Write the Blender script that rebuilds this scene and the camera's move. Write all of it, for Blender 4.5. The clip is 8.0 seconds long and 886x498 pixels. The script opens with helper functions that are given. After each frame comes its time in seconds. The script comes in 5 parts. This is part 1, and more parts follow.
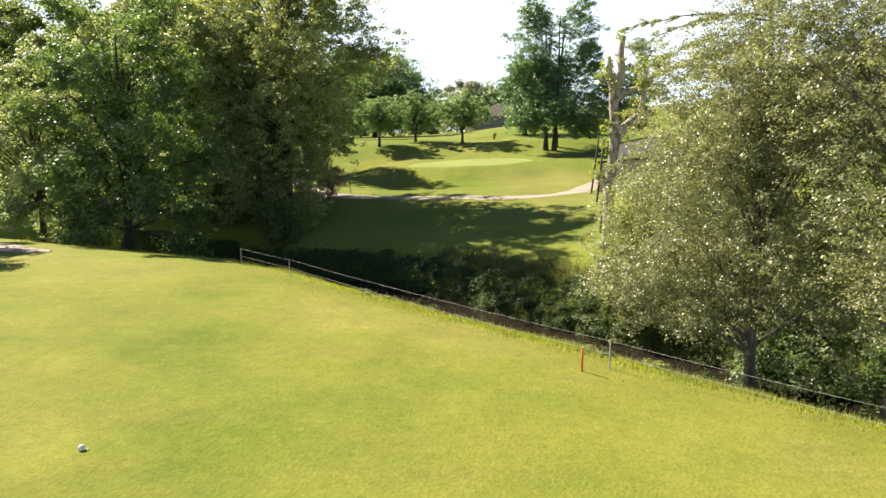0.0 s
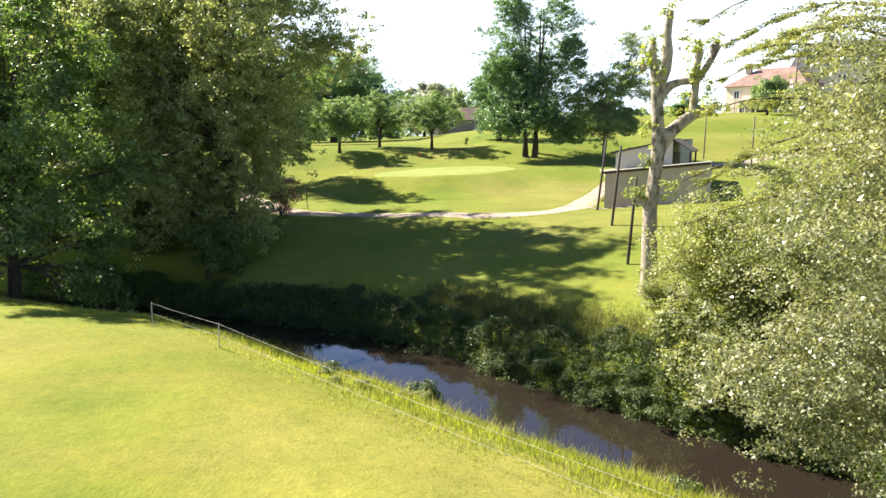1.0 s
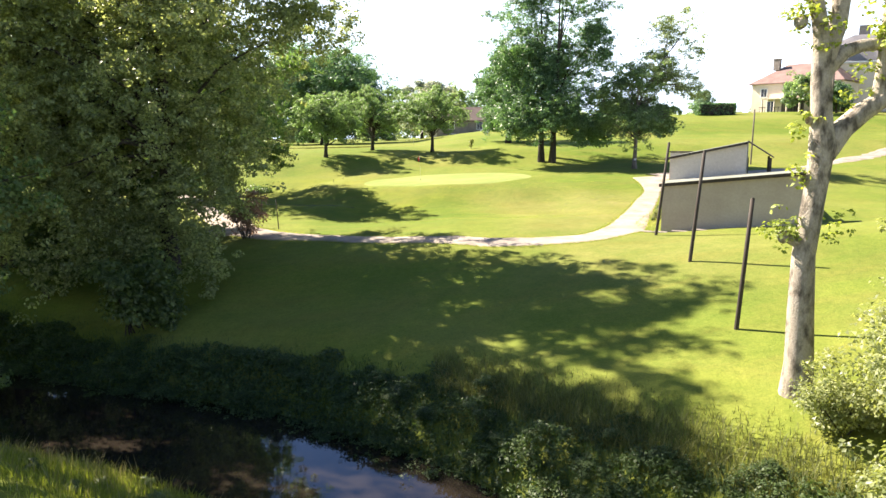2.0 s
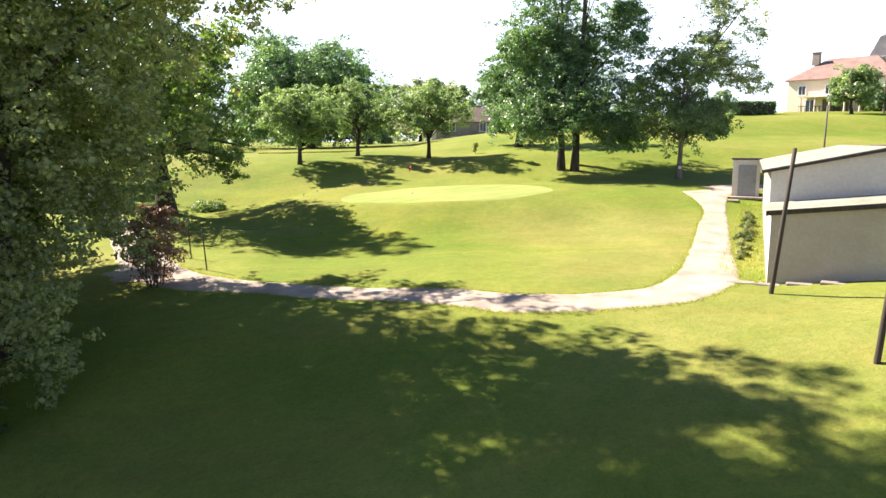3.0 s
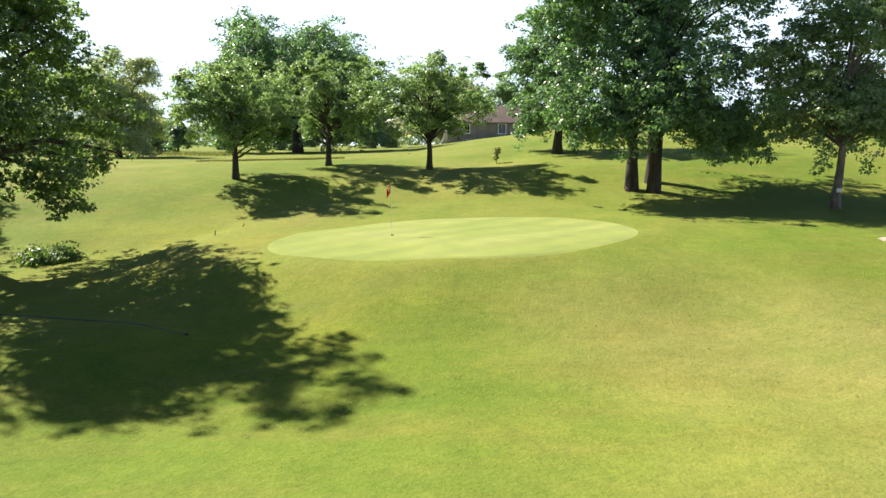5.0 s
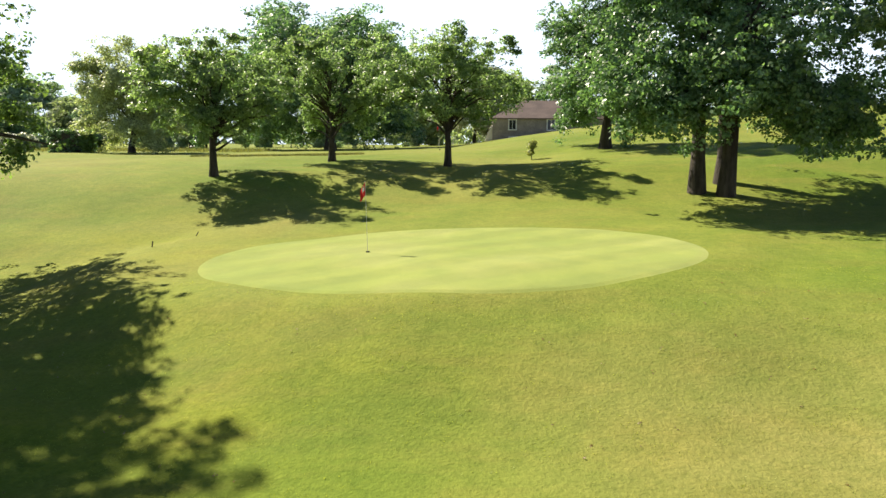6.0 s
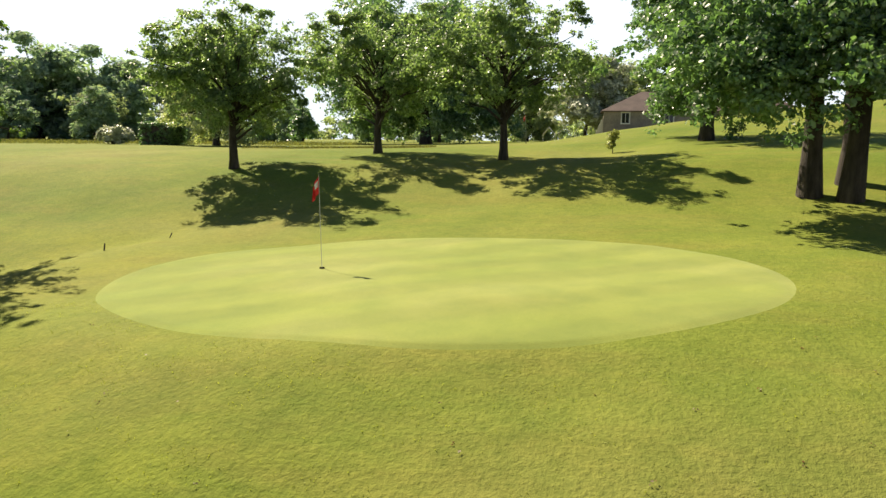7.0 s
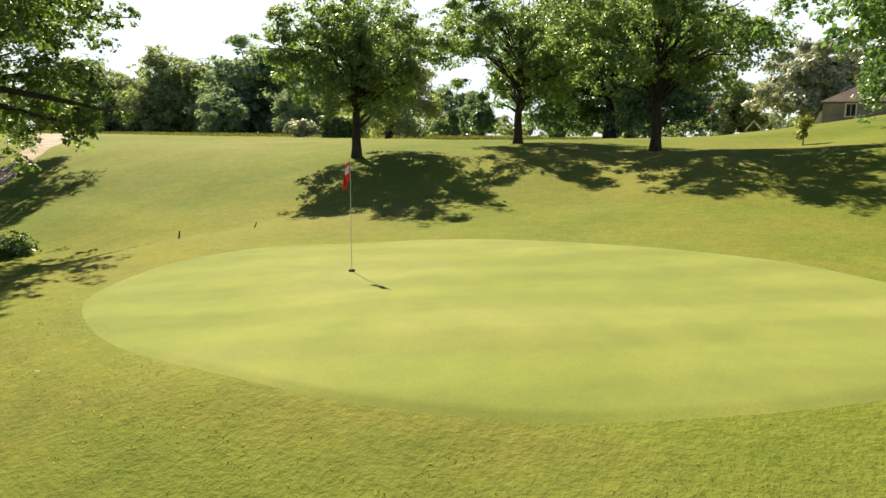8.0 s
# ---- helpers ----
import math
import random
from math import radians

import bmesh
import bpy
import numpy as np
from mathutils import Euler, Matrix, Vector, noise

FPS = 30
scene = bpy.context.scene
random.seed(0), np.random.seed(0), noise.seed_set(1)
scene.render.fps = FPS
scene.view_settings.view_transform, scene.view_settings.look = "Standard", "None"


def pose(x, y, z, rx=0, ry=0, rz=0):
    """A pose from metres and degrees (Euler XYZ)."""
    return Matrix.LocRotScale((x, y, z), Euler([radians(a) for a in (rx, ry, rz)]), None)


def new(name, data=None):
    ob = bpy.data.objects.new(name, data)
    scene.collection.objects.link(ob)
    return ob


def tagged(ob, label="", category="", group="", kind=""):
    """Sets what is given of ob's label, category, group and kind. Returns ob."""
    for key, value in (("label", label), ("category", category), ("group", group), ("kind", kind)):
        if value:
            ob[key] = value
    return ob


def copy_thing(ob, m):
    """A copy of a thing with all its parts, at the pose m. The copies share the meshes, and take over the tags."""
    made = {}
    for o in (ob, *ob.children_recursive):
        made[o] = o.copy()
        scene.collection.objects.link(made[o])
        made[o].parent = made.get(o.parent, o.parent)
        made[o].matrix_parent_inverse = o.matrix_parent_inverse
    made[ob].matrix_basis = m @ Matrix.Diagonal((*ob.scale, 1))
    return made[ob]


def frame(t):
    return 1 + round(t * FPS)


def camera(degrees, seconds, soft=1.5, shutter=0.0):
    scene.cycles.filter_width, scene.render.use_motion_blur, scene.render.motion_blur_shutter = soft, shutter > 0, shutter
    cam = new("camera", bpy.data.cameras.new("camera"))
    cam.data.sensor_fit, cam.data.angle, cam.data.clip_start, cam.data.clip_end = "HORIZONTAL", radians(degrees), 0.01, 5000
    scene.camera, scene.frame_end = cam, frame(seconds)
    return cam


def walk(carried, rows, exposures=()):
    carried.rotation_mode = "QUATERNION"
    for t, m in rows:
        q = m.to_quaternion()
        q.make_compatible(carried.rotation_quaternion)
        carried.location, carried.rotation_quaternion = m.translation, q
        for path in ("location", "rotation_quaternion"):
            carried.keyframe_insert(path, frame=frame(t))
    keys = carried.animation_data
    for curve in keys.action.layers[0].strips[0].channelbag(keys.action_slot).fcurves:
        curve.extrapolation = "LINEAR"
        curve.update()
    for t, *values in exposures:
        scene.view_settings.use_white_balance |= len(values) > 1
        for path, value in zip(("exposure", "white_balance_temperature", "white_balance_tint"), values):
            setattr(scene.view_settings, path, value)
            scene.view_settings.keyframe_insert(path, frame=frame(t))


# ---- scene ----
cam = camera(63.9, 8.0, soft=1.5)
METRES, EYE, TILT, LEAN, TURN = 70.0, 3.0, -9.3, 0.0, 0.0
ROWS = [
    (0.0, 0.0, 0.0, 0.0, -0.0, 0.0, 0.0),
    (0.5, -0.0107, 0.0629, 0.0108, -2.09, 0.19, 0.3),
    (1.0, -0.0177, 0.1304, 0.0218, -3.4, 0.33, 0.5),
    (1.5, -0.0197, 0.2023, 0.0332, -3.7, 0.4, 0.51),
    (3.0, -0.0022, 0.4576, 0.0756, -3.59, 0.7, 0.53),
    (3.5, 0.0044, 0.5329, 0.0888, -3.42, 0.84, 0.4),
    (4.0, 0.0116, 0.6098, 0.1016, -3.19, 0.96, 0.28),
    (5.5, 0.0326, 0.7845, 0.1278, -0.9, 1.01, -0.15),
    (6.0, 0.0505, 0.8332, 0.1319, 1.91, 0.98, -0.68),
    (6.5, 0.0718, 0.8736, 0.1363, 5.85, 0.79, -1.39),
    (7.0, 0.0903, 0.9122, 0.1408, 11.78, 0.46, -2.47),
    (7.5, 0.1028, 0.9427, 0.1434, 19.54, -0.07, -3.8),
    (8.0, 0.1123, 0.9681, 0.145, 27.63, -0.78, -5.08),
]
walk(cam, [(t, pose(0, 0, EYE, TILT, LEAN, TURN) @ pose(METRES * x, METRES * y, METRES * z, 90 + pitch, roll, yaw)) for t, x, y, z, yaw, pitch, roll in ROWS],
     exposures=[(0.0, 1.56, 5950, 11), (0.5, 1.65, 5900, 10), (1.5, 2.05, 5720, 12), (3.0, 2.00, 5800, 15), (4.0, 1.62, 5600, 13), (5.5, 1.50, 5700, 8), (6.5, 1.33, 6100, 10), (8.0, 1.14, 6450, 7)])

# ---- daylight: a clear summer sky, the sun ahead and to the left ----
SUN = Vector((-1.35, 1.06, 1.55)).normalized()
world = bpy.data.worlds.new("sky")
scene.world = world
world.use_nodes = True
wn = world.node_tree.nodes
sky = wn.new("ShaderNodeTexSky")
sky.sky_type, sky.sun_disc = "NISHITA", False
sky.sun_elevation = math.asin(SUN.z)
sky.sun_rotation = math.atan2(SUN.x, SUN.y)
sky.dust_density, sky.air_density, sky.ozone_density = 0.3, 0.55, 2.0
# summer haze: the sky pales evenly towards the horizon all round
wl_ = world.node_tree.links
tc = wn.new("ShaderNodeTexCoord")
sep = wn.new("ShaderNodeSeparateXYZ")
wl_.new(tc.outputs["Generated"], sep.inputs[0])
veil = wn.new("ShaderNodeMapRange")
veil.interpolation_type = "SMOOTHSTEP"
for slot, v in (("From Min", 0.17), ("From Max", 0.32), ("To Min", 0.96), ("To Max", 0.0)):
    veil.inputs[slot].default_value = v
wl_.new(sep.outputs["Z"], veil.inputs["Value"])
hz = wn.new("ShaderNodeMix")
hz.data_type = "RGBA"
hz.inputs[7].default_value = (8.8, 9.4, 9.8, 1)
wl_.new(veil.outputs["Result"], hz.inputs[0])
wl_.new(sky.outputs[0], hz.inputs[6])
wl_.new(hz.outputs[2], wn["Background"].inputs[0])
wn["Background"].inputs[1].default_value = 0.056
sun_lamp = bpy.data.lights.new("sun", "SUN")
sun_lamp.energy, sun_lamp.angle, sun_lamp.color = 5.0, radians(0.55), (1.0, 0.832, 0.605)
new("sun", sun_lamp).matrix_world = Matrix.Translation((-40, 90, 60)) @ SUN.to_track_quat("Z", "Y").to_matrix().to_4x4()


# ---- materials ----
def mat(name):
    m = bpy.data.materials.new(name)
    m.use_nodes = True
    return m, m.node_tree.nodes, m.node_tree.links


def noise_node(n, l, scale, detail=4, rough=0.55, coord="Object", stretch=None):
    tc = n.new("ShaderNodeTexCoord")
    t = n.new("ShaderNodeTexNoise")
    t.inputs["Scale"].default_value, t.inputs["Detail"].default_value, t.inputs["Roughness"].default_value = scale, detail, rough
    if stretch:
        mp = n.new("ShaderNodeMapping")
        mp.inputs["Scale"].default_value = stretch
        l.new(tc.outputs[coord], mp.inputs[0])
        l.new(mp.outputs[0], t.inputs[0])
    else:
        l.new(tc.outputs[coord], t.inputs[0])
    return t


def ramp(n, l, source, stops):
    r = n.new("ShaderNodeValToRGB")
    e = r.color_ramp.elements
    while len(e) < len(stops):
        e.new(0.5)
    for el, (p, c) in zip(e, stops):
        el.position, el.color = p, (*c, 1) if len(c) == 3 else c
    l.new(source, r.inputs[0])
    return r


def mix(n, l, fac, a, b, mode="MIX"):
    m = n.new("ShaderNodeMix")
    m.data_type, m.blend_type = "RGBA", mode
    for s, v in ((0, fac), (6, a), (7, b)):
        if hasattr(v, "links"):
            l.new(v, m.inputs[s])
        elif s == 0:
            m.inputs[0].default_value = v
        else:
            m.inputs[s].default_value = (*v, 1)
    return m.outputs[2]


def bumped(n, l, height, strength, distance):
    b = n.new("ShaderNodeBump")
    b.inputs["Strength"].default_value, b.inputs["Distance"].default_value = strength, distance
    l.new(height, b.inputs["Height"])
    l.new(b.outputs[0], n["Principled BSDF"].inputs["Normal"])


def surface(name, dark, light, scale, rough=0.8, bump=0.3, dist=0.01, metal=0.0, fine=None, spread=(0.35, 0.65), coord="Object", stretch=None, vary=0.0):
    """A rough surface of two tones: broad stains and a fine grain with relief."""
    m, n, l = mat(name)
    p = n["Principled BSDF"]
    a = noise_node(n, l, scale, 5, 0.6, coord, stretch)
    b = noise_node(n, l, fine or scale * 9, 4, 0.65, coord, stretch)
    base = ramp(n, l, a.outputs[0], [(spread[0], dark), (spread[1], light)]).outputs[0]
    grain = ramp(n, l, b.outputs[0], [(0.3, (0.72 if bump > 0.1 else 0.9,) * 3), (0.7, (1.12 if bump > 0.1 else 1.05,) * 3)]).outputs[0]
    out = mix(n, l, 1.0, base, grain, "MULTIPLY")
    if vary:
        info = n.new("ShaderNodeObjectInfo")
        tone = ramp(n, l, info.outputs["Random"], [(0, (1 - vary,) * 3), (1, (1 + vary * 0.5,) * 3)]).outputs[0]
        out = mix(n, l, 1.0, out, tone, "MULTIPLY")
    l.new(out, p.inputs["Base Color"])
    p.inputs["Roughness"].default_value, p.inputs["Metallic"].default_value = rough, metal
    bumped(n, l, b.outputs[0], bump, dist)
    return m


def leaf_material(name, dark, light, through_tone, gloss=0.45, lucent=0.35, shine=0.65):
    """Thin leaves: each one of its own tone, letting some of the sun through."""
    m, n, l = mat(name)
    p = n["Principled BSDF"]
    g = n.new("ShaderNodeNewGeometry")
    tone = ramp(n, l, g.outputs["Random Per Island"], [(0.0, dark), (0.75, light), (1.0, tuple(min(1, c * 1.35) for c in light))]).outputs[0]
    broad = noise_node(n, l, 0.35, 2, 0.5)
    tint = ramp(n, l, broad.outputs[0], [(0.3, (0.75, 0.8, 0.8)), (0.7, (1.1, 1.08, 0.9))]).outputs[0]
    tone = mix(n, l, 1.0, tone, tint, "MULTIPLY")
    l.new(tone, p.inputs["Base Color"])
    p.inputs["Roughness"].default_value = gloss
    p.inputs["Specular IOR Level"].default_value = shine
    tr = n.new("ShaderNodeBsdfTranslucent")
    l.new(mix(n, l, 1.0, tone, through_tone, "MULTIPLY"), tr.inputs[0])
    sh = n.new("ShaderNodeMixShader")
    sh.inputs[0].default_value = lucent
    l.new(p.outputs[0], sh.inputs[1])
    l.new(tr.outputs[0], sh.inputs[2])
    l.new(sh.outputs[0], n["Material Output"].inputs[0])
    return m


def grass_material(name, cols, big, small, bump, stripes=None, sheen=0.0, dry=None):
    """Turf: broad patches of dry and lush grass, a fine blade grain."""
    m, n, l = mat(name)
    p = n["Principled BSDF"]
    a = noise_node(n, l, big, 4, 0.55)
    b = noise_node(n, l, big * 6, 4, 0.6)
    c = noise_node(n, l, small, 3, 0.7)
    base = ramp(n, l, a.outputs[0], [(0.34, cols[0]), (0.5, cols[1]), (0.66, cols[2])]).outputs[0]
    if dry:
        # the fairway before the stream is drier turf than the lawn beyond it
        tcy = n.new("ShaderNodeTexCoord")
        sy = n.new("ShaderNodeSeparateXYZ")
        l.new(tcy.outputs["Object"], sy.inputs[0])
        side = n.new("ShaderNodeMapRange")
        side.inputs["From Min"].default_value, side.inputs["From Max"].default_value = 26, 40
        l.new(sy.outputs["Y"], side.inputs["Value"])
        base = mix(n, l, side.outputs["Result"], ramp(n, l, a.outputs[0], [(0.34, dry[0]), (0.5, dry[1]), (0.66, dry[2])]).outputs[0], base)
        # tread and drought have bleached the turf beside the gravel; the hollow grows lush
        pale, lush = (0.212, 0.194, 0.080), (0.178, 0.200, 0.018)
        for cx, cy, cz, r, most, tone in ((13.2, 67.0, -1.2, 5.0, 0.65, pale), (11.0, 60.5, -1.6, 4.4, 0.65, pale), (7.2, 57.4, -1.7, 3.6, 0.5, pale), (9.5, 49.0, -2.6, 7.5, 0.55, pale), (9.0, 69.0, -1.2, 5.5, 0.4, pale), (-3.5, 84.5, -0.6, 3.2, 0.5, pale), (-8.0, 80.0, -0.9, 8.0, 0.6, lush), (-1.5, 70.5, -1.6, 5.5, 0.5, lush)):
            far_ = n.new("ShaderNodeVectorMath")
            far_.operation = "DISTANCE"
            far_.inputs[1].default_value = (cx, cy, cz)
            l.new(tcy.outputs["Object"], far_.inputs[0])
            near = n.new("ShaderNodeMapRange")
            near.interpolation_type = "SMOOTHSTEP"
            for slot, v in (("From Min", r * 0.2), ("From Max", r * 1.15), ("To Min", most), ("To Max", 0.0)):
                near.inputs[slot].default_value = v
            l.new(far_.outputs["Value"], near.inputs["Value"])
            torn = n.new("ShaderNodeMath")
            torn.operation = "MULTIPLY"
            l.new(near.outputs["Result"], torn.inputs[0])
            l.new(ramp(n, l, b.outputs[0], [(0.3, (0.35,) * 3), (0.65, (1, 1, 1))]).outputs[0], torn.inputs[1])
            base = mix(n, l, torn.outputs[0], base, tone)
    patch = ramp(n, l, b.outputs[0], [(0.3, (0.86, 0.9, 0.86)), (0.7, (1.08, 1.05, 1.0))]).outputs[0]
    grain = ramp(n, l, c.outputs[0], [(0.28, (0.82, 0.84, 0.80)), (0.72, (1.12, 1.10, 1.06))]).outputs[0]
    # thin dry streaks left by mowing and tread, and soft worn patches
    streak = noise_node(n, l, 0.55, 6, 0.66, stretch=(0.42, 1.4, 1.0))
    worn = ramp(n, l, streak.outputs[0], [(0.46, (0, 0, 0)), (0.66, (0.12 if stripes else 0.5,) * 3)]).outputs[0]
    base = mix(n, l, worn, base, (0.188, 0.178, 0.044))
    mott = noise_node(n, l, 2.3, 5, 0.68)
    base = mix(n, l, 1.0, base, ramp(n, l, mott.outputs[0], [(0.32, (0.93, 0.95, 0.9) if stripes else (0.86, 0.90, 0.82)), (0.68, (1.05, 1.04, 1.0) if stripes else (1.08, 1.06, 1.02))]).outputs[0], "MULTIPLY")
    out = mix(n, l, 1.0, base, patch, "MULTIPLY")
    if not stripes:
        # uneven tufts, a hand across
        tuft = noise_node(n, l, 6.5, 5, 0.72)
        out = mix(n, l, 1.0, out, ramp(n, l, tuft.outputs[0], [(0.34, (0.86, 0.89, 0.83)), (0.5, (1, 1, 1)), (0.68, (1.08, 1.06, 1.04))]).outputs[0], "MULTIPLY")
    if stripes:
        tc = n.new("ShaderNodeTexCoord")
        mp = n.new("ShaderNodeMapping")
        mp.inputs["Rotation"].default_value = (0, 0, radians(stripes[0]))
        w = n.new("ShaderNodeTexWave")
        w.inputs["Scale"].default_value, w.inputs["Distortion"].default_value = stripes[1], 1.2
        w.inputs["Detail Scale"].default_value = 0.4
        l.new(tc.outputs["Object"], mp.inputs[0])
        l.new(mp.outputs[0], w.inputs[0])
        band = ramp(n, l, w.outputs[1], [(0.25, (1 - stripes[2],) * 3), (0.75, (1 + stripes[2],) * 3)]).outputs[0]
        out = mix(n, l, 1.0, out, band, "MULTIPLY")
    out = mix(n, l, 1.0, out, grain, "MULTIPLY")
    l.new(out, p.inputs["Base Color"])
    p.inputs["Roughness"].default_value = 0.9
    p.inputs["Specular IOR Level"].default_value = 0.08
    p.inputs["Sheen Weight"].default_value = sheen
    p.inputs["Sheen Roughness"].default_value = 0.5
    p.inputs["Sheen Tint"].default_value = (0.85, 0.85, 0.45, 1)
    lumps = n.new("ShaderNodeMath")
    lumps.operation = "MULTIPLY_ADD"
    lumps.inputs[1].default_value = 0.85
    l.new(noise_node(n, l, 2.6, 4, 0.6).outputs[0], lumps.inputs[0])
    l.new(c.outputs[0], lumps.inputs[2])
    bumped(n, l, lumps.outputs[0], bump, 0.045)
    return m


TURF = grass_material("fairway_turf", [(0.122, 0.172, 0.024), (0.165, 0.200, 0.036), (0.208, 0.218, 0.056)], 0.085, 14, 0.6, dry=[(0.124, 0.160, 0.020), (0.186, 0.200, 0.035), (0.238, 0.226, 0.062)])
GREEN_TURF = grass_material("putting_turf", [(0.165, 0.212, 0.037), (0.195, 0.234, 0.050), (0.230, 0.256, 0.076)], 0.22, 40, 0.10, (62, 0.19, 0.06), sheen=0.30)
GRAVEL = surface("gravel", (0.25, 0.205, 0.160), (0.425, 0.358, 0.29), 0.8, 0.9, 0.7, 0.03, fine=22)
BARK = surface("bark", (0.022, 0.017, 0.012), (0.075, 0.060, 0.045), 2.5, 0.9, 0.8, 0.04, stretch=(3, 3, 0.6))
PALE_BARK = surface("pale_bark", (0.10, 0.082, 0.058), (0.46, 0.40, 0.315), 1.7, 0.85, 0.8, 0.04, stretch=(2.2, 2.2, 1.1), spread=(0.36, 0.54))
GREY_BARK = surface("grey_bark", (0.085, 0.068, 0.052), (0.24, 0.205, 0.165), 2.0, 0.9, 0.8, 0.04, stretch=(3, 3, 0.8))
LEAF_MID = leaf_material("broad_leaves", (0.138, 0.192, 0.096), (0.295, 0.360, 0.198), (1.1, 1.3, 0.6), gloss=0.36, lucent=0.60, shine=0.65)
LEAF_FRESH = leaf_material("fresh_shoot_leaves", (0.20, 0.25, 0.05), (0.38, 0.43, 0.10), (1.3, 1.3, 0.4), gloss=0.5, lucent=0.5, shine=0.3)
LEAF_DARK = leaf_material("dark_leaves", (0.072, 0.130, 0.068), (0.192, 0.275, 0.148), (1.1, 1.35, 0.6), gloss=0.36, lucent=0.48)
LEAF_LIGHT = leaf_material("light_leaves", (0.18, 0.215, 0.075), (0.37, 0.39, 0.165), (1.25, 1.25, 0.6), gloss=0.42, lucent=0.5, shine=0.55)
LEAF_GREY = leaf_material("grey_green_leaves", (0.140, 0.155, 0.084), (0.35, 0.365, 0.218), (1.15, 1.15, 0.6), gloss=0.36, lucent=0.42, shine=0.6)
LEAF_WILLOW = leaf_material("willow_leaves", (0.23, 0.275, 0.165), (0.42, 0.46, 0.29), (1.2, 1.25, 0.6), gloss=0.5, lucent=0.5)
LEAF_SHRUB = leaf_material("shrub_leaves", (0.060, 0.100, 0.026), (0.15, 0.19, 0.060), (1.3, 1.4, 0.5), gloss=0.5, lucent=0.46)
LEAF_COPPER = leaf_material("copper_leaves", (0.11, 0.07, 0.05), (0.24, 0.17, 0.12), (1.3, 0.9, 0.6), lucent=0.35)
LEAF_WHITE = leaf_material("white_blossom_leaves", (0.27, 0.31, 0.22), (0.46, 0.48, 0.38), (1.1, 1.1, 0.8), lucent=0.35)
# distance haze is mixed into this leaf colour, so it is paler and greyer
LEAF_FAR_HAZY = leaf_material("hazy_far_wood_leaves", (0.21, 0.255, 0.160), (0.37, 0.42, 0.265), (1.1, 1.2, 0.65), gloss=0.75, lucent=0.5, shine=0.2)
LEAF_BANK = leaf_material("glossy_bank_leaves", (0.180, 0.218, 0.104), (0.375, 0.415, 0.212), (1.25, 1.22, 0.65), gloss=0.36, lucent=0.58, shine=0.5)
LEAF_IVY = leaf_material("shady_leaves", (0.078, 0.124, 0.050), (0.190, 0.250, 0.108), (1.2, 1.4, 0.5), gloss=0.42, lucent=0.50, shine=0.4)
LEAF_SCRUB = leaf_material("bank_scrub_leaves", (0.040, 0.068, 0.024), (0.100, 0.140, 0.050), (1.2, 1.4, 0.5), gloss=0.5, lucent=0.36, shine=0.3)
LEAF_DRY = leaf_material("dry_grass_blades", (0.10, 0.12, 0.035), (0.195, 0.205, 0.075), (1.2, 1.15, 0.6), 0.7, 0.4)
# leaves of the wood, with a bluish grey haze put into their colour
LEAF_WOOD_HAZY = leaf_material("hazy_wood_leaves", (0.185, 0.255, 0.185), (0.345, 0.42, 0.31), (1.1, 1.25, 0.75), gloss=0.7, lucent=0.52, shine=0.25)
STRAW = leaf_material("straw_blades", (0.24, 0.235, 0.10), (0.40, 0.375, 0.19), (1.2, 1.15, 0.7), 0.7, 0.4)
REED = leaf_material("bank_grass_blades", (0.175, 0.215, 0.030), (0.33, 0.365, 0.085), (1.3, 1.3, 0.4), 0.6, 0.5)
CEMENT = surface("weathered_cement", (0.24, 0.23, 0.21), (0.32, 0.31, 0.285), 0.5, 0.92, 0.12, 0.006, fine=7)
PLASTER = surface("grey_plaster", (0.37, 0.312, 0.255), (0.45, 0.388, 0.325), 0.5, 0.9, 0.06, 0.006, fine=9)
WHITE_WALL = surface("whitewash", (0.53, 0.485, 0.43), (0.63, 0.585, 0.52), 0.5, 0.85, 0.06, 0.006, fine=8)
SHEET_ROOF = surface("fibre_cement_roof", (0.19, 0.20, 0.155), (0.29, 0.295, 0.24), 0.5, 0.95, 0.3, 0.02, fine=8)
DARK_WOOD = surface("dark_timber", (0.030, 0.022, 0.016), (0.065, 0.048, 0.036), 2.0, 0.8, 0.5, 0.01, stretch=(4, 4, 0.7))
GREY_DOOR = surface("grey_painted_door", (0.20, 0.21, 0.23), (0.26, 0.27, 0.29), 1.2, 0.55, 0.15, 0.005)
CREAM = surface("cream_render", (0.64, 0.545, 0.425), (0.74, 0.64, 0.515), 0.3, 0.9, 0.08, 0.01, fine=4)
STONE = surface("rubble_stone", (0.20, 0.17, 0.145), (0.30, 0.26, 0.225), 0.8, 0.9, 0.4, 0.03, fine=5)
RED_TILE = surface("red_clay_tiles", (0.175, 0.108, 0.090), (0.255, 0.168, 0.142), 0.6, 0.8, 0.4, 0.03, fine=6)
BROWN_TILE = surface("brown_roof_tiles", (0.072, 0.050, 0.042), (0.118, 0.084, 0.070), 0.6, 0.8, 0.4, 0.03, fine=6)
SLATE = surface("slate", (0.13, 0.125, 0.13), (0.20, 0.19, 0.195), 0.6, 0.6, 0.3, 0.02, fine=6)
GLASS = surface("dark_window_glass", (0.012, 0.013, 0.016), (0.025, 0.026, 0.03), 0.6, 0.12, 0.02, 0.002)
WHITE_PAINT = surface("white_paint", (0.62, 0.61, 0.58), (0.75, 0.74, 0.71), 1.5, 0.5, 0.1, 0.004)
ROPE = surface("grey_cord", (0.34, 0.33, 0.30), (0.46, 0.45, 0.41), 6, 0.7, 0.2, 0.002)
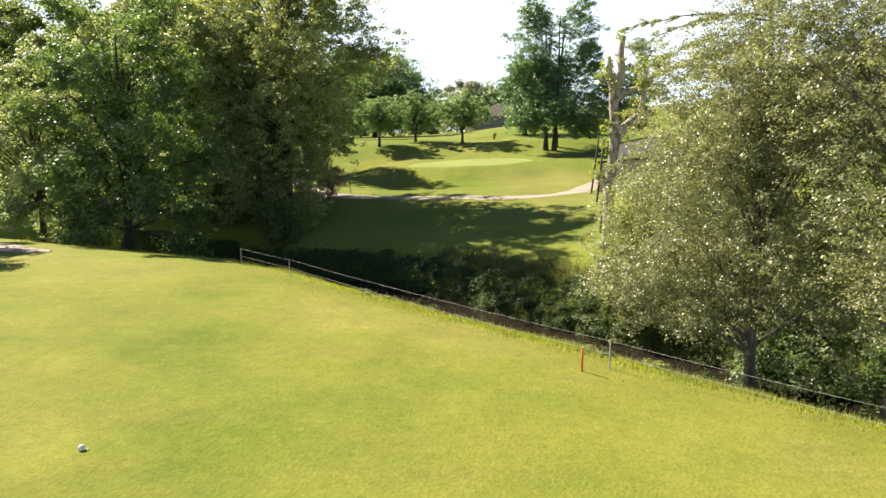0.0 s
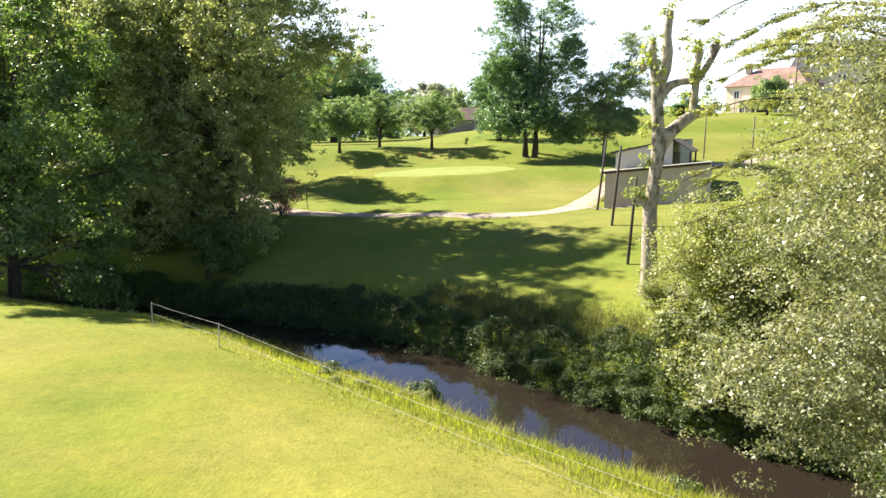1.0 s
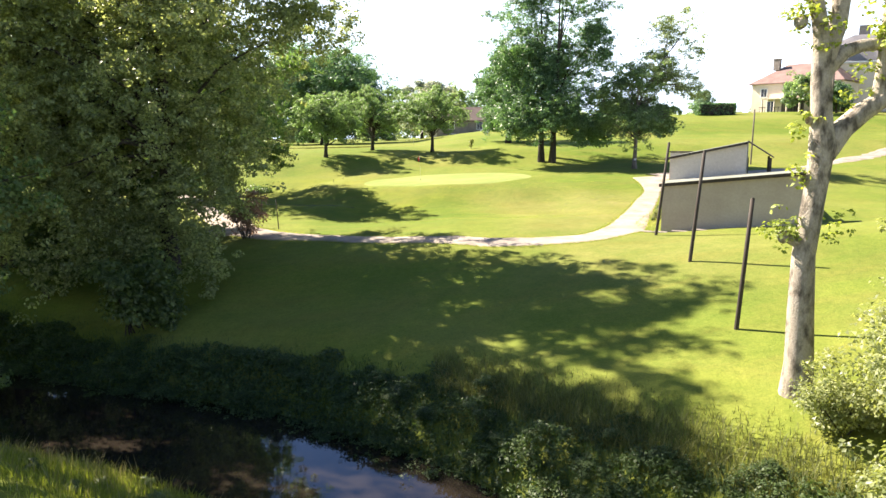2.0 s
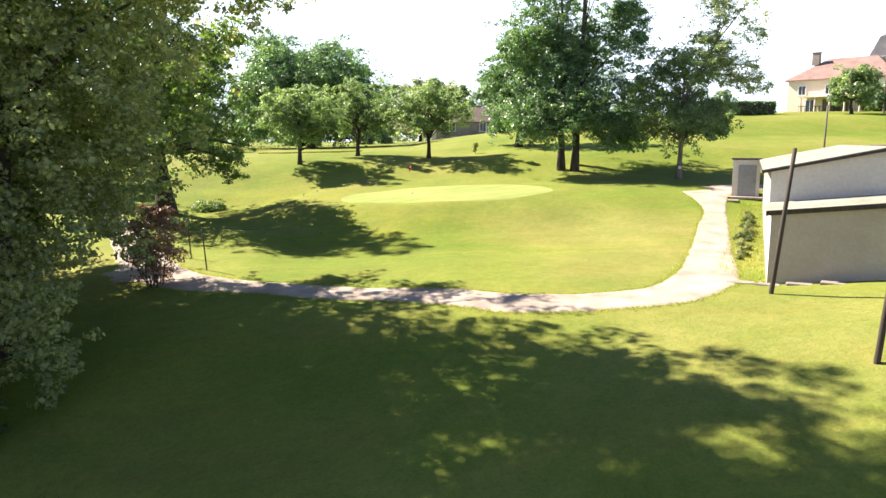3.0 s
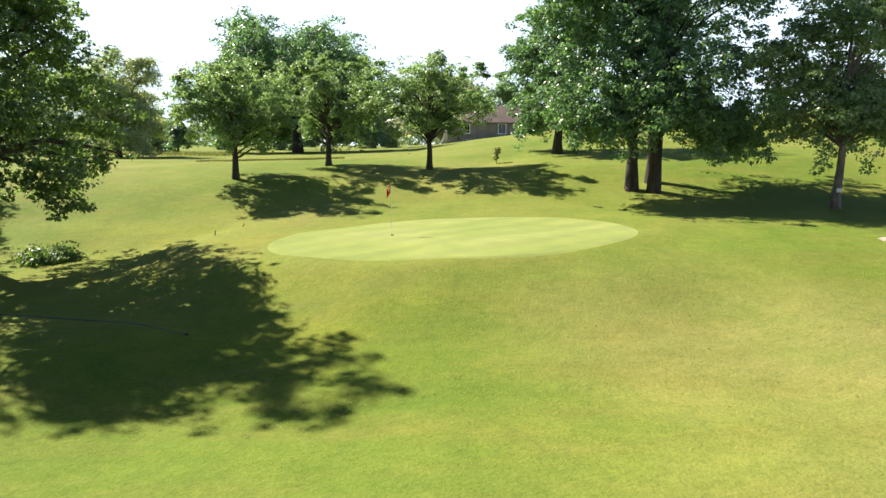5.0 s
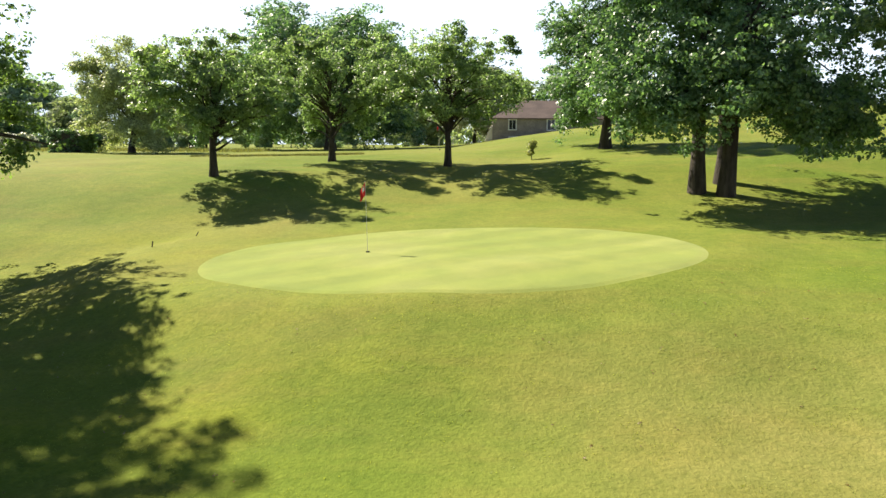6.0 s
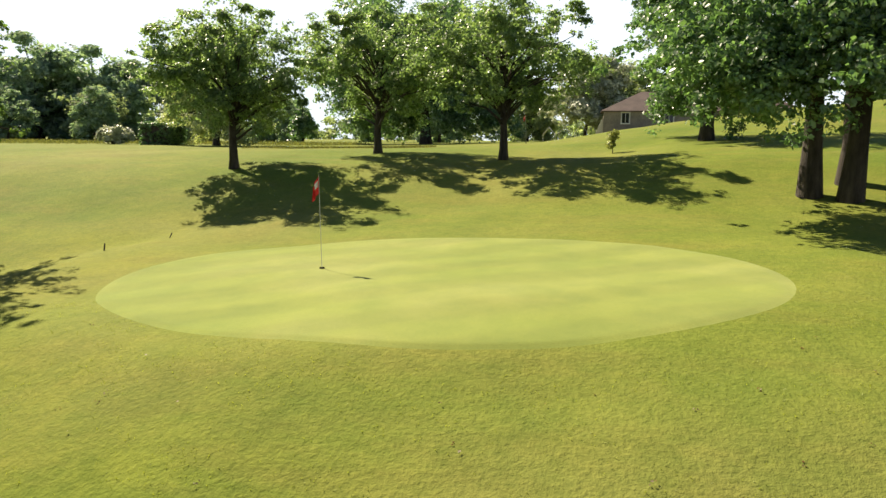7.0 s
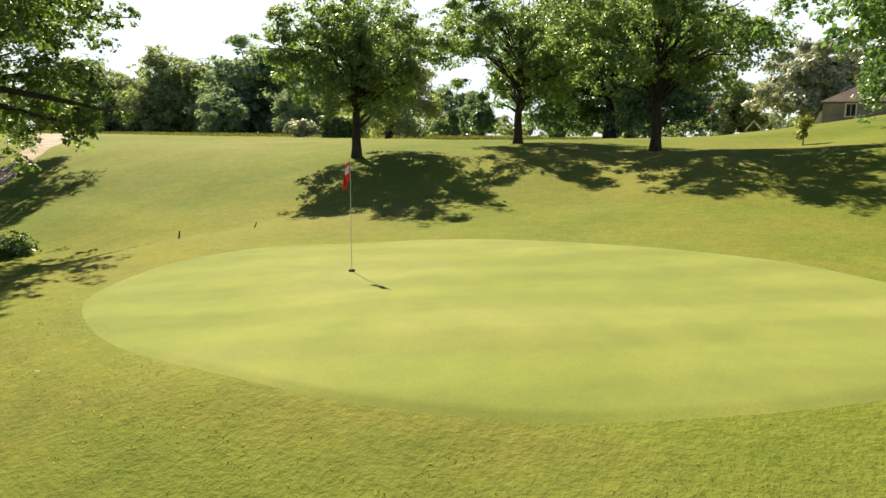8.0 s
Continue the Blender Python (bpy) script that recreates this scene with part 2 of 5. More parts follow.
ORANGE = surface("orange_paint", (0.50, 0.13, 0.02), (0.62, 0.19, 0.03), 5, 0.5, 0.15, 0.003)
RED_CLOTH = surface("red_cloth", (0.55, 0.012, 0.012), (0.72, 0.025, 0.02), 6, 0.7, 0.2, 0.004)
WHITE_CLOTH = surface("white_cloth", (0.62, 0.58, 0.55), (0.75, 0.72, 0.70), 6, 0.7, 0.2, 0.004)
TIMBER = surface("weathered_timber", (0.10, 0.08, 0.06), (0.19, 0.16, 0.125), 2.0, 0.85, 0.5, 0.01, stretch=(4, 4, 0.7))
BALL = surface("golf_ball_shell", (0.68, 0.68, 0.66), (0.78, 0.78, 0.76), 60, 0.35, 0.5, 0.002)
PIPE_GREY = surface("dull_grey_plastic", (0.060, 0.062, 0.060), (0.10, 0.102, 0.098), 2.0, 0.75, 0.1, 0.004)


# ---- mesh helpers ----
def part(name, bm, material, parent=None, label="", shade=False):
    """Links a bmesh as one mesh object under a thing or a part."""
    me = bpy.data.meshes.new(name)
    bm.to_mesh(me)
    bm.free()
    me.materials.append(material)
    if shade:
        me.shade_smooth()
    ob = new(name, me)
    ob.parent = parent
    if label:
        tagged(ob, label)
    return ob


def array_part(name, verts, faces, material, parent=None, smooth_shade=False):
    """Links plain arrays (all faces with the same number of corners) as one mesh."""
    verts, faces = np.asarray(verts, np.float32), np.asarray(faces, np.int32)
    k = faces.shape[1]
    me = bpy.data.meshes.new(name)
    me.vertices.add(len(verts))
    me.vertices.foreach_set("co", verts.ravel())
    me.loops.add(faces.size)
    me.loops.foreach_set("vertex_index", faces.ravel())
    me.polygons.add(len(faces))
    me.polygons.foreach_set("loop_start", np.arange(0, faces.size, k, dtype=np.int32))
    me.polygons.foreach_set("loop_total", np.full(len(faces), k, np.int32))
    me.update(calc_edges=True)
    me.validate()
    if smooth_shade:
        me.shade_smooth()
    me.materials.append(material)
    ob = new(name, me)
    ob.parent = parent
    return ob


def empty(name, x, y, z, turn=0.0):
    ob = new(name)
    ob.matrix_world = pose(x, y, z, 0, 0, turn)
    return ob


def box(bm, cx, cy, cz, sx, sy, sz, bevel=0.0, m=None):
    r = bmesh.ops.create_cube(bm, size=1)
    vs = r["verts"]
    bmesh.ops.scale(bm, vec=(sx, sy, sz), verts=vs)
    bmesh.ops.translate(bm, vec=(cx, cy, cz), verts=vs)
    if bevel:
        es = list({e for v in vs for e in v.link_edges})
        out = bmesh.ops.bevel(bm, geom=es, offset=bevel, segments=2, affect="EDGES")
        vs = list({v for f in out["faces"] for v in f.verts} | {v for v in vs if v.is_valid})
    if m is not None:
        bmesh.ops.transform(bm, matrix=m, verts=vs)
    return vs


def tube_arrays(points, radii, sides=8):
    """A tapered tube along points, as vertices and quads."""
    pts = [Vector(p) for p in points]
    verts, faces = [], []
    for i, p in enumerate(pts):
        d = (pts[min(i + 1, len(pts) - 1)] - pts[max(i - 1, 0)]).normalized()
        u = d.orthogonal().normalized() if i == 0 else (u - d * u.dot(d)).normalized()
        v = d.cross(u)
        for k in range(sides):
            a = 2 * math.pi * k / sides
            verts.append(p + (u * math.cos(a) + v * math.sin(a)) * radii[i])
    for i in range(len(pts) - 1):
        for k in range(sides):
            a, b = i * sides + k, i * sides + (k + 1) % sides
            faces.append((a, b, b + sides, a + sides))
    return verts, faces


def join_tubes(tubes):
    verts, faces = [], []
    for v, f in tubes:
        o = len(verts)
        verts += v
        faces += [tuple(i + o for i in q) for q in f]
    return np.array([tuple(v) for v in verts]), np.array(faces)


def curve_fn(xs, ys):
    """A smooth, overshoot-free curve through a few knots."""
    xs, ys = np.array(xs, float), np.array(ys, float)
    d = np.diff(ys) / np.diff(xs)
    m = np.concatenate(([d[0]], [0 if a * b <= 0 else 2 * a * b / (a + b) for a, b in zip(d[:-1], d[1:])], [d[-1]]))
    def f(x):
        x = np.clip(np.asarray(x, float), xs[0], xs[-1])
        i = np.clip(np.searchsorted(xs, x) - 1, 0, len(xs) - 2)
        h = xs[i + 1] - xs[i]
        u = (x - xs[i]) / h
        return ((2*u**3 - 3*u**2 + 1) * ys[i] + (u**3 - 2*u**2 + u) * h * m[i]
                + (3*u**2 - 2*u**3) * ys[i + 1] + (u**3 - u**2) * h * m[i + 1])
    return f

def smooth(a, b, x):
    u = np.clip((np.asarray(x, float) - a) / (b - a), 0, 1)
    return u * u * (3 - 2 * u)

WATER = -6.0
RIVER = [(60, -40), (30, 2), (20, 13.5), (13, 20.5), (8, 25.6), (4.2, 29.2), (1, 33.1), (-2.2, 37.0), (-6.3, 40.1), (-11.4, 42.4), (-18.4, 45.9), (-30.4, 51.4), (-60, 64.4), (-120, 100)]

def river_side(x, y):
    """Signed distance to the stream's middle line: positive on the far bank."""
    x, y = np.asarray(x, float), np.asarray(y, float)
    best = np.full(np.broadcast(x, y).shape, 1e9)
    sign = np.ones_like(best)
    for (ax, ay), (bx, by) in zip(RIVER[:-1], RIVER[1:]):
        dx, dy = bx - ax, by - ay
        u = np.clip(((x - ax) * dx + (y - ay) * dy) / (dx * dx + dy * dy), 0, 1)
        d = np.hypot(x - ax - u * dx, y - ay - u * dy)
        s = np.sign((y - ay) * dx - (x - ax) * dy) * -1
        take = d < best
        best, sign = np.where(take, d, best), np.where(take, s, sign)
    return best * np.where(sign == 0, 1, sign)

far_mid = curve_fn([30, 36, 42, 46, 50, 54, 58, 64, 70, 74, 82, 85, 88, 92, 97, 105, 125, 160, 300],
                   [-4.6, -4.3, -3.75, -3.15, -2.6, -1.95, -1.75, -1.5, -1.0, -0.5, -0.25, 0.0, 0.56, 1.38, 1.80, 2.1, 2.4, 2.65, 3.1])
far_left = curve_fn([30, 40, 48, 56, 62, 75, 82, 90, 98, 108, 122, 160, 300], [0.1, 0.14, 0.16, 0.1, 0.07, 0.08, 0.06, 0.005, 0.005, 0.03, 0.045, 0.05, 0.03])
far_right = curve_fn([30, 36, 46, 52, 56, 70, 80, 88, 100, 112, 130, 160, 300], [0.12, 0.18, 0.18, 0.09, 0.02, 0.02, 0.045, 0.055, 0.065, 0.13, 0.168, 0.15, 0.07])
near_bank = curve_fn([0, 1.6, 2.3, 3.2, 5, 7.5, 11, 40], [-6.9, -6.6, -6.0, -5.2, -4.1, -3.1, -2.55, -2.3])
far_drop = curve_fn([0, 1.6, 2.3, 3.0, 4.2, 6.5], [1.0, 0.97, 0.86, 0.62, 0.25, 0.0])

def ground_z(x, y):
    x, y = np.asarray(x, float), np.asarray(y, float)
    d = river_side(x, y)
    xl, xr = np.minimum(x - 2, 0), np.maximum(x - 2, 0)
    xl = -14 * np.tanh(-xl / 14)
    xr = 30 * np.tanh(xr / 30)
    far = far_mid(y) + far_left(y) * xl + far_right(y) * xr
    # the steep face below the green
    far = far - 0.5 * smooth(60, 66, y) * (1 - smooth(68.3, 73.2, y)) * smooth(-7, -2.5, x) * (1 - smooth(9.0, 13.0, x))
    # the green stands on a low platform whose west side falls to a hollow
    rho = np.hypot((x - 2.0) / 6.9, (y - 79.6) / 4.75)
    west = smooth(0.5, -3.0, x) * smooth(69, 72.5, y) * (1 - smooth(80.5, 84.5, y))
    far = far + 0.13 * (1 - smooth(1.25, 1.6, rho)) * (1 + 0.3 * west) - 0.34 * smooth(1.2, 1.75, rho) * (1 - smooth(1.9, 3.2, rho)) * west
    # a shallow dip round the young tree
    far = far - 0.32 * np.exp(-((x - 6.6) / 3.0) ** 2 - ((y - 98.6) / 4.0) ** 2)
    u = far_drop(np.maximum(d, 0))
    far = far * (1 - u) + (-6.9) * u
    nd = -np.minimum(d, 0)
    near = near_bank(nd) - 0.35 * smooth(-1, -5, x) * smooth(2.3, 3.6, nd) * (1 - smooth(4.5, 7.5, nd))
    z = np.where(d > 0, far, near)
    wob = 0
    for a, b, c, amp in ((0.9, 0.5, 0.3, 0.018), (0.35, -0.8, 1.7, 0.03), (1.7, 1.1, 0.9, 0.007), (-1.2, 1.9, 2.2, 0.007)):
        wob = wob + amp * np.sin(a * x + b * y + c) * np.cos(b * x - a * y * 0.7)
    return z + wob * smooth(3, 6, np.abs(d)) * (1 - smooth(100, 200, np.hypot(x, y - 50)))


# ---- the ground: one sheet to the horizon ----
def grid_axis(fine0, fine1, step, far0, far1):
    core = np.arange(fine0, fine1 + step / 2, step)
    out, s, a = [], step, fine1
    while a < far1:
        s *= 1.14
        a += s
        out.append(a)
    left, s, a = [], step, fine0
    while a > far0:
        s *= 1.14
        a -= s
        left.append(a)
    return np.concatenate((left[::-1], core, out))


gx, gy = grid_axis(-22, 30, 0.28, -1500, 1500), grid_axis(6, 104, 0.28, -600, 2600)
X, Y = np.meshgrid(gx, gy)
Z = ground_z(X, Y)
idx = np.arange(X.size).reshape(X.shape)
quads = np.stack((idx[:-1, :-1], idx[:-1, 1:], idx[1:, 1:], idx[1:, :-1]), -1).reshape(-1, 4)
ground = array_part("ground", np.stack((X, Y, Z), -1).reshape(-1, 3), quads, TURF, smooth_shade=True)
tagged(ground, "mown grass of a golf course with lush and dry patches", "ground", kind="structure")


def gz(x, y):
    return float(ground_z(x, y))


def strip(name, left, right, lift, material, steps=160, cross=8, ragged=0.12):
    """A surface laid on the ground between two edge lines of equal count."""
    L, R = np.array(left, float), np.array(right, float)
    def along(P, u):
        s = np.linspace(0, 1, len(P))
        return np.stack((curve_fn(s, P[:, 0])(u), curve_fn(s, P[:, 1])(u)), -1)
    u = np.linspace(0, 1, steps)
    A, B = along(L, u), along(R, u)
    rng = np.random.default_rng(4)
    span = (B - A) / np.linalg.norm(B - A, axis=1)[:, None]
    A = A + span * rng.normal(0, ragged * 1.3, (steps, 1))
    B = B + span * rng.normal(0, ragged * 1.3, (steps, 1))
    w = np.linspace(0, 1, cross)[None, :, None]
    P = A[:, None] * (1 - w) + B[:, None] * w
    z = ground_z(P[..., 0], P[..., 1]) + lift
    z[:, 0] -= lift + 0.03
    z[:, -1] -= lift + 0.03
    i = np.arange(steps * cross).reshape(steps, cross)
    q = np.stack((i[:-1, :-1], i[:-1, 1:], i[1:, 1:], i[1:, :-1]), -1).reshape(-1, 4)
    return array_part(name, np.concatenate((P, z[..., None]), -1).reshape(-1, 3), q, material, smooth_shade=True)


inner = [(-10.4, 64.5), (-8.0, 61.2), (-4.6, 59.0), (-1.0, 57.2), (1.7, 56.0), (3.6, 55.0), (5.6, 54.5), (7.7, 55.0), (9.7, 57.0), (12.0, 61.2), (14.6, 66.5), (16.8, 71.2), (17.3, 75.4)]
outer = [(-12.5, 62.0), (-8.4, 58.9), (-5.4, 57.8), (-2.4, 56.1), (0.6, 54.6), (3.0, 53.0), (5.4, 52.5), (8.2, 52.4), (11.0, 54.8), (13.5, 60.3), (16.0, 66.0), (19.0, 72.6), (21.3, 76.0)]
path_strip = strip("gravel_path", inner, outer, 0.03, GRAVEL, 400, 18, 0.025)
tagged(path_strip, "pale worn gravel path curving across the grass", "path", kind="structure")
side_path = strip("side_path", [(-7.6, 60.4), (-9.7, 63.8), (-12.0, 67.6), (-16.2, 75.6), (-18.8, 81.2), (-21.8, 85.6), (-26.0, 90.4), (-31, 95.5), (-42, 103)], [(-11.4, 60.2), (-12.4, 63.4), (-14.6, 68.6), (-18.6, 76.8), (-21.4, 82.6), (-25.0, 87.6), (-28.0, 90.4), (-33, 94.5), (-43, 100)], 0.05, GRAVEL, 120, 8, 0.06)
tagged(side_path, "pale gravel track leading off past a tree", "path", kind="structure")
hill_path = strip("hill_path", [(19, 77.2), (25, 77.4), (31, 78.2), (37, 82.5), (51, 90.6), (70, 101)], [(20, 74.9), (26, 75.9), (32, 76.9), (38, 81.2), (52, 89.2), (71, 99.5)], 0.06, GRAVEL, 120, 8, 0.08)
tagged(hill_path, "pale worn track climbing the mown hillside", "path", kind="structure")

sand_patch = strip("sand_patch", [(-30, 40.5), (-25, 37.2), (-21, 35.0), (-18.6, 33.4)], [(-30, 37.5), (-25, 34.6), (-21, 33.0), (-18.4, 32.6)], 0.04, GRAVEL, 60, 8, 0.05)
tagged(sand_patch, "bare sandy wear patch on the fairway", "path", kind="structure")

# putting green
th = np.linspace(0, 2 * math.pi, 72, endpoint=False)
rr = np.concatenate((np.linspace(0, 0.99, 34), [1.0]))
GX, GY = 2.95, 78.0
gv, gf = [], []
for r in rr:
    wobble = 1 + 0.018 * np.sin(2 * th + 0.6) + 0.014 * np.sin(3 * th)
    ex, ey = 6.9 * r * wobble * np.cos(th), 4.5 * r * wobble * np.sin(th)
    px, py = GX + 0.9935 * ex + 0.113 * ey, GY - 0.113 * ex + 0.9935 * ey
    gv += list(np.stack((px, py, ground_z(px, py) + (0.03 if r < 0.99 else -0.03)), -1))
for i in range(len(rr) - 1):
    for k in range(72):
        a, b = i * 72 + k, i * 72 + (k + 1) % 72
        gf.append((a, b, b + 72, a + 72))
putting_green = array_part("putting_green", gv, gf, GREEN_TURF, smooth_shade=True)
tagged(putting_green, "close-mown pale putting green, oval with soft stripes", "putting green", kind="structure")

# stream
m, n, l = mat("stream_water")
p = n["Principled BSDF"]
p.inputs["Base Color"].default_value = (0.020, 0.016, 0.012, 1)
p.inputs["Roughness"].default_value = 0.03
p.inputs["IOR"].default_value = 1.4
p.inputs["Specular IOR Level"].default_value = 1.0
bumped(n, l, noise_node(n, l, 2.2, 3, 0.5).outputs[0], 0.05, 0.05)
WATER_MAT = m
wl = [(x - 3.2, y - 3.6) for x, y in RIVER]
wr = [(x + 3.2, y + 3.6) for x, y in RIVER]
ws = strip("water", wl, wr, 0, WATER_MAT, 120, 2, 0)
co = np.empty(len(ws.data.vertices) * 3, np.float32)
ws.data.vertices.foreach_get("co", co)
co[2::3] = WATER
ws.data.vertices.foreach_set("co", co)
tagged(ws, "slow brown stream reflecting sky and trees", "water", kind="structure")


# ---- trees ----
def leaf_cloud(rng, centres, dirs, radii, per, size, droop=0.3, simple=False):
    """Small leaves on rounded sprays, facing out and up: folded in two, or one triangle each when far off or tiny."""
    n = len(centres) * per
    c, d = np.repeat(centres, per, 0), np.repeat(dirs, per, 0)
    r = np.repeat(radii, per)[:, None]
    off = rng.normal(0, 1, (n, 3)) + d * 0.55 + np.array([0, 0, 0.25])
    off /= np.linalg.norm(off, axis=1)[:, None]
    pos = c + off * r * rng.uniform(0.35, 1.0, (n, 1)) ** 0.7 * np.array([1, 1, 0.62])
    nor = off * 0.8 + np.array([0, 0, 0.55]) + rng.normal(0, 0.42, (n, 3))
    nor /= np.linalg.norm(nor, axis=1)[:, None]
    axis = np.cross(nor, rng.normal(0, 1, (n, 3))) + off * 0.4
    axis[:, 2] -= droop
    axis -= nor * (axis * nor).sum(1)[:, None]
    axis /= np.linalg.norm(axis, axis=1)[:, None] + 1e-6
    side = np.cross(axis, nor)
    up = nor
    s = size * rng.uniform(0.6, 1.3, (n, 1))
    if simple:
        v = np.stack((pos - axis * s * 0.55, pos + side * s * 0.5 + axis * s * 0.1, pos + axis * s * 0.55 - side * s * 0.3), 1)
        return v.reshape(-1, 3), np.arange(n * 3).reshape(-1, 3)
    v = np.stack((pos - axis * s * 0.5, pos + side * s * 0.36 + up * s * 0.09, pos + axis * s * 0.55, pos - side * s * 0.36 + up * s * 0.09), 1)
    i = np.arange(n)[:, None] * 4
    f = np.concatenate((i + np.array([[0, 1, 2]]), i + np.array([[0, 2, 3]])), 1).reshape(-1, 3)
    return v.reshape(-1, 3), f


def crown_points(rng, lobes, clumps, shell, holes=0.0, fill=0.25):
    """Clump middles and outward directions: flattened boughs in a crown of lobes, with gaps."""
    L = np.array(lobes, float)
    vol = (L[:, 3] * L[:, 4] * L[:, 5]) ** 0.75
    mid = np.average(L[:, :3], axis=0, weights=vol)

    def scatter(k, inner):
        pick = rng.choice(len(L), k, p=vol / vol.sum())
        d = rng.normal(0, 1, (k, 3))
        d /= np.linalg.norm(d, axis=1)[:, None]
        rad = rng.uniform(inner, 1.0, (k, 1)) * rng.uniform(0.8, 1.18, (k, 1))
        return L[pick, :3] + d * rad * L[pick, 3:], L[pick, 3]

    k = int(clumps * (1 + holes * 1.5))
    loose, _ = scatter(max(4, int(k * fill)), shell)
    nb = max(8, int(k * (1 - fill)) // 13)
    boughs, lr = scatter(nb, 0.3)
    out = boughs - mid
    out[:, 2] *= 0.35
    out /= np.linalg.norm(out, axis=1)[:, None] + 1e-6
    across = np.cross(out, np.array([0, 0, 1.0]))
    across /= np.linalg.norm(across, axis=1)[:, None] + 1e-6
    br = np.clip(lr * rng.uniform(0.3, 0.55, nb), 0.12, 1.9)
    n = 13
    u = rng.uniform(-1.0, 1.0, (nb, n, 1))
    w = rng.normal(0, 0.42, (nb, n, 1)) * (1.15 - 0.5 * np.abs(u))
    h = rng.normal(0, 0.13, (nb, n, 1)) - 0.26 * (u + 0.4) ** 2 * (u > -0.4)
    cen = boughs[:, None] + br[:, None, None] * (u * 1.15 * out[:, None] + w * across[:, None] + h * np.array([0, 0, 1.0]))
    cen = np.concatenate((cen.reshape(-1, 3), loose))
    if holes:
        ph = rng.uniform(0, 6.28, 6)
        s = min(1.5, np.mean(L[:, 3]))
        g = sum(np.sin(cen @ a * (2.4 / s) + p) for a, p in zip(rng.normal(0, 1, (6, 3)), ph))
        cen = cen[g > np.quantile(g, holes)]
    d = cen - mid
    d /= np.linalg.norm(d, axis=1)[:, None] + 1e-6
    d = d * 0.9 + rng.normal(0, 0.4, cen.shape)
    d[:, 2] -= 0.1
    d /= np.linalg.norm(d, axis=1)[:, None]
    return cen, d


def tree(name, x, y, height, lobes, clumps, per, leaf, leaf_mat, bark, trunk_r, label, seed, fork=0.35, lean=(0, 0), clump_r=0.7, trunks=((0, 0),), droop=0.3, shell=0.45, sink=0.3, group="", holes=0.2, limbs=None, category="tree", turn=0.0, top=None, fill=0.25, boughs=()):
    """A tree: tapered trunk and limbs reaching into a crown of many leaf sprays.
    lobes: (x, y, z, rx, ry, rz) from the foot."""
    rng = np.random.default_rng(seed)
    root = empty(name, x, y, gz(x, y), turn)
    cen, d = crown_points(rng, lobes, clumps, shell, holes, fill)
    if boughs:
        # leafy sprays along the far ends of the single long boughs
        far_ends = np.repeat(np.array(boughs, float), 16, 0)
        back = far_ends * rng.uniform(0.0, 0.3, (len(far_ends), 1)) * np.array([1, 1, 0.12])
        cen = np.concatenate((cen, far_ends - back + rng.normal(0, 1, far_ends.shape) * np.array([0.3, 0.3, 0.2])))
        d = np.concatenate((d, rng.normal(0, 0.5, far_ends.shape) + far_ends / np.linalg.norm(far_ends, axis=1)[:, None]))
    crad = clump_r * rng.uniform(0.55, 1.4, len(cen))
    if boughs:
        crad[-len(far_ends):] *= 0.6
    v, f = leaf_cloud(rng, cen, d, crad, per, leaf, droop, leaf > 0.158 or leaf < 0.09)
    array_part("crown", v, f, leaf_mat, root)
    tubes, lines = [], []
    top = height * 0.82 if top is None else top
    for tx, ty in trunks:
        k = 10
        zs = np.linspace(-sink, top, k)
        wx, wy = rng.normal(0, 0.22 * trunk_r, k).cumsum(), rng.normal(0, 0.22 * trunk_r, k).cumsum()
        grow = 1 + 0.9 * np.linspace(0, 1, k) * (len(trunks) > 1)
        pts = np.array([(tx * grow[i] + lean[0] * z_ / height + wx[i] * (i > 1), ty * grow[i] + lean[1] * z_ / height + wy[i] * (i > 1), z_) for i, z_ in enumerate(zs)])
        rs = [trunk_r * (1.5 if i == 0 else 1.1 if i == 1 else 1.0) * (1 - 0.86 * (i / (k - 1)) ** 1.1) for i in range(k)]
        tubes.append(tube_arrays(pts, rs, 12))
        lines.append(pts)
    nl = limbs or min(60, max(12, clumps // 14))
    ends = [cen[j] for j in rng.choice(len(cen), min(nl, len(cen)), replace=False)] + [np.array(e, float) for e in boughs]
    for end in ends:
        line = min(lines, key=lambda q: np.hypot(*(q[3, :2] - end[:2])) + rng.uniform(0, 1.5))
        zf = float(np.clip(end[2] * 0.6, height * fork * 0.75, top * 0.92))
        i = min(max(int(np.searchsorted(line[:, 2], zf)), 1), len(line) - 1)
        u = (zf - line[i - 1, 2]) / (line[i, 2] - line[i - 1, 2])
        start = line[i - 1] * (1 - u) + line[i] * u
        r0 = max(0.02, trunk_r * (1 - 0.8 * (zf / top)) * 0.42)
        mid = start * 0.5 + end * 0.5 + np.array([0, 0, 0.10 * np.linalg.norm(end - start)]) + rng.normal(0, 0.12, 3)
        tubes.append(tube_arrays([start, start * 0.7 + mid * 0.3 + rng.normal(0, 0.04, 3), mid, mid * 0.4 + end * 0.6 + rng.normal(0, 0.08, 3), end], [r0, r0 * 0.85, r0 * 0.6, r0 * 0.38, 0.012], 6))
    tv, tf = join_tubes(tubes)
    array_part("trunk", tv, tf, bark, root, True)
    tagged(root, label, category, group)
    return root


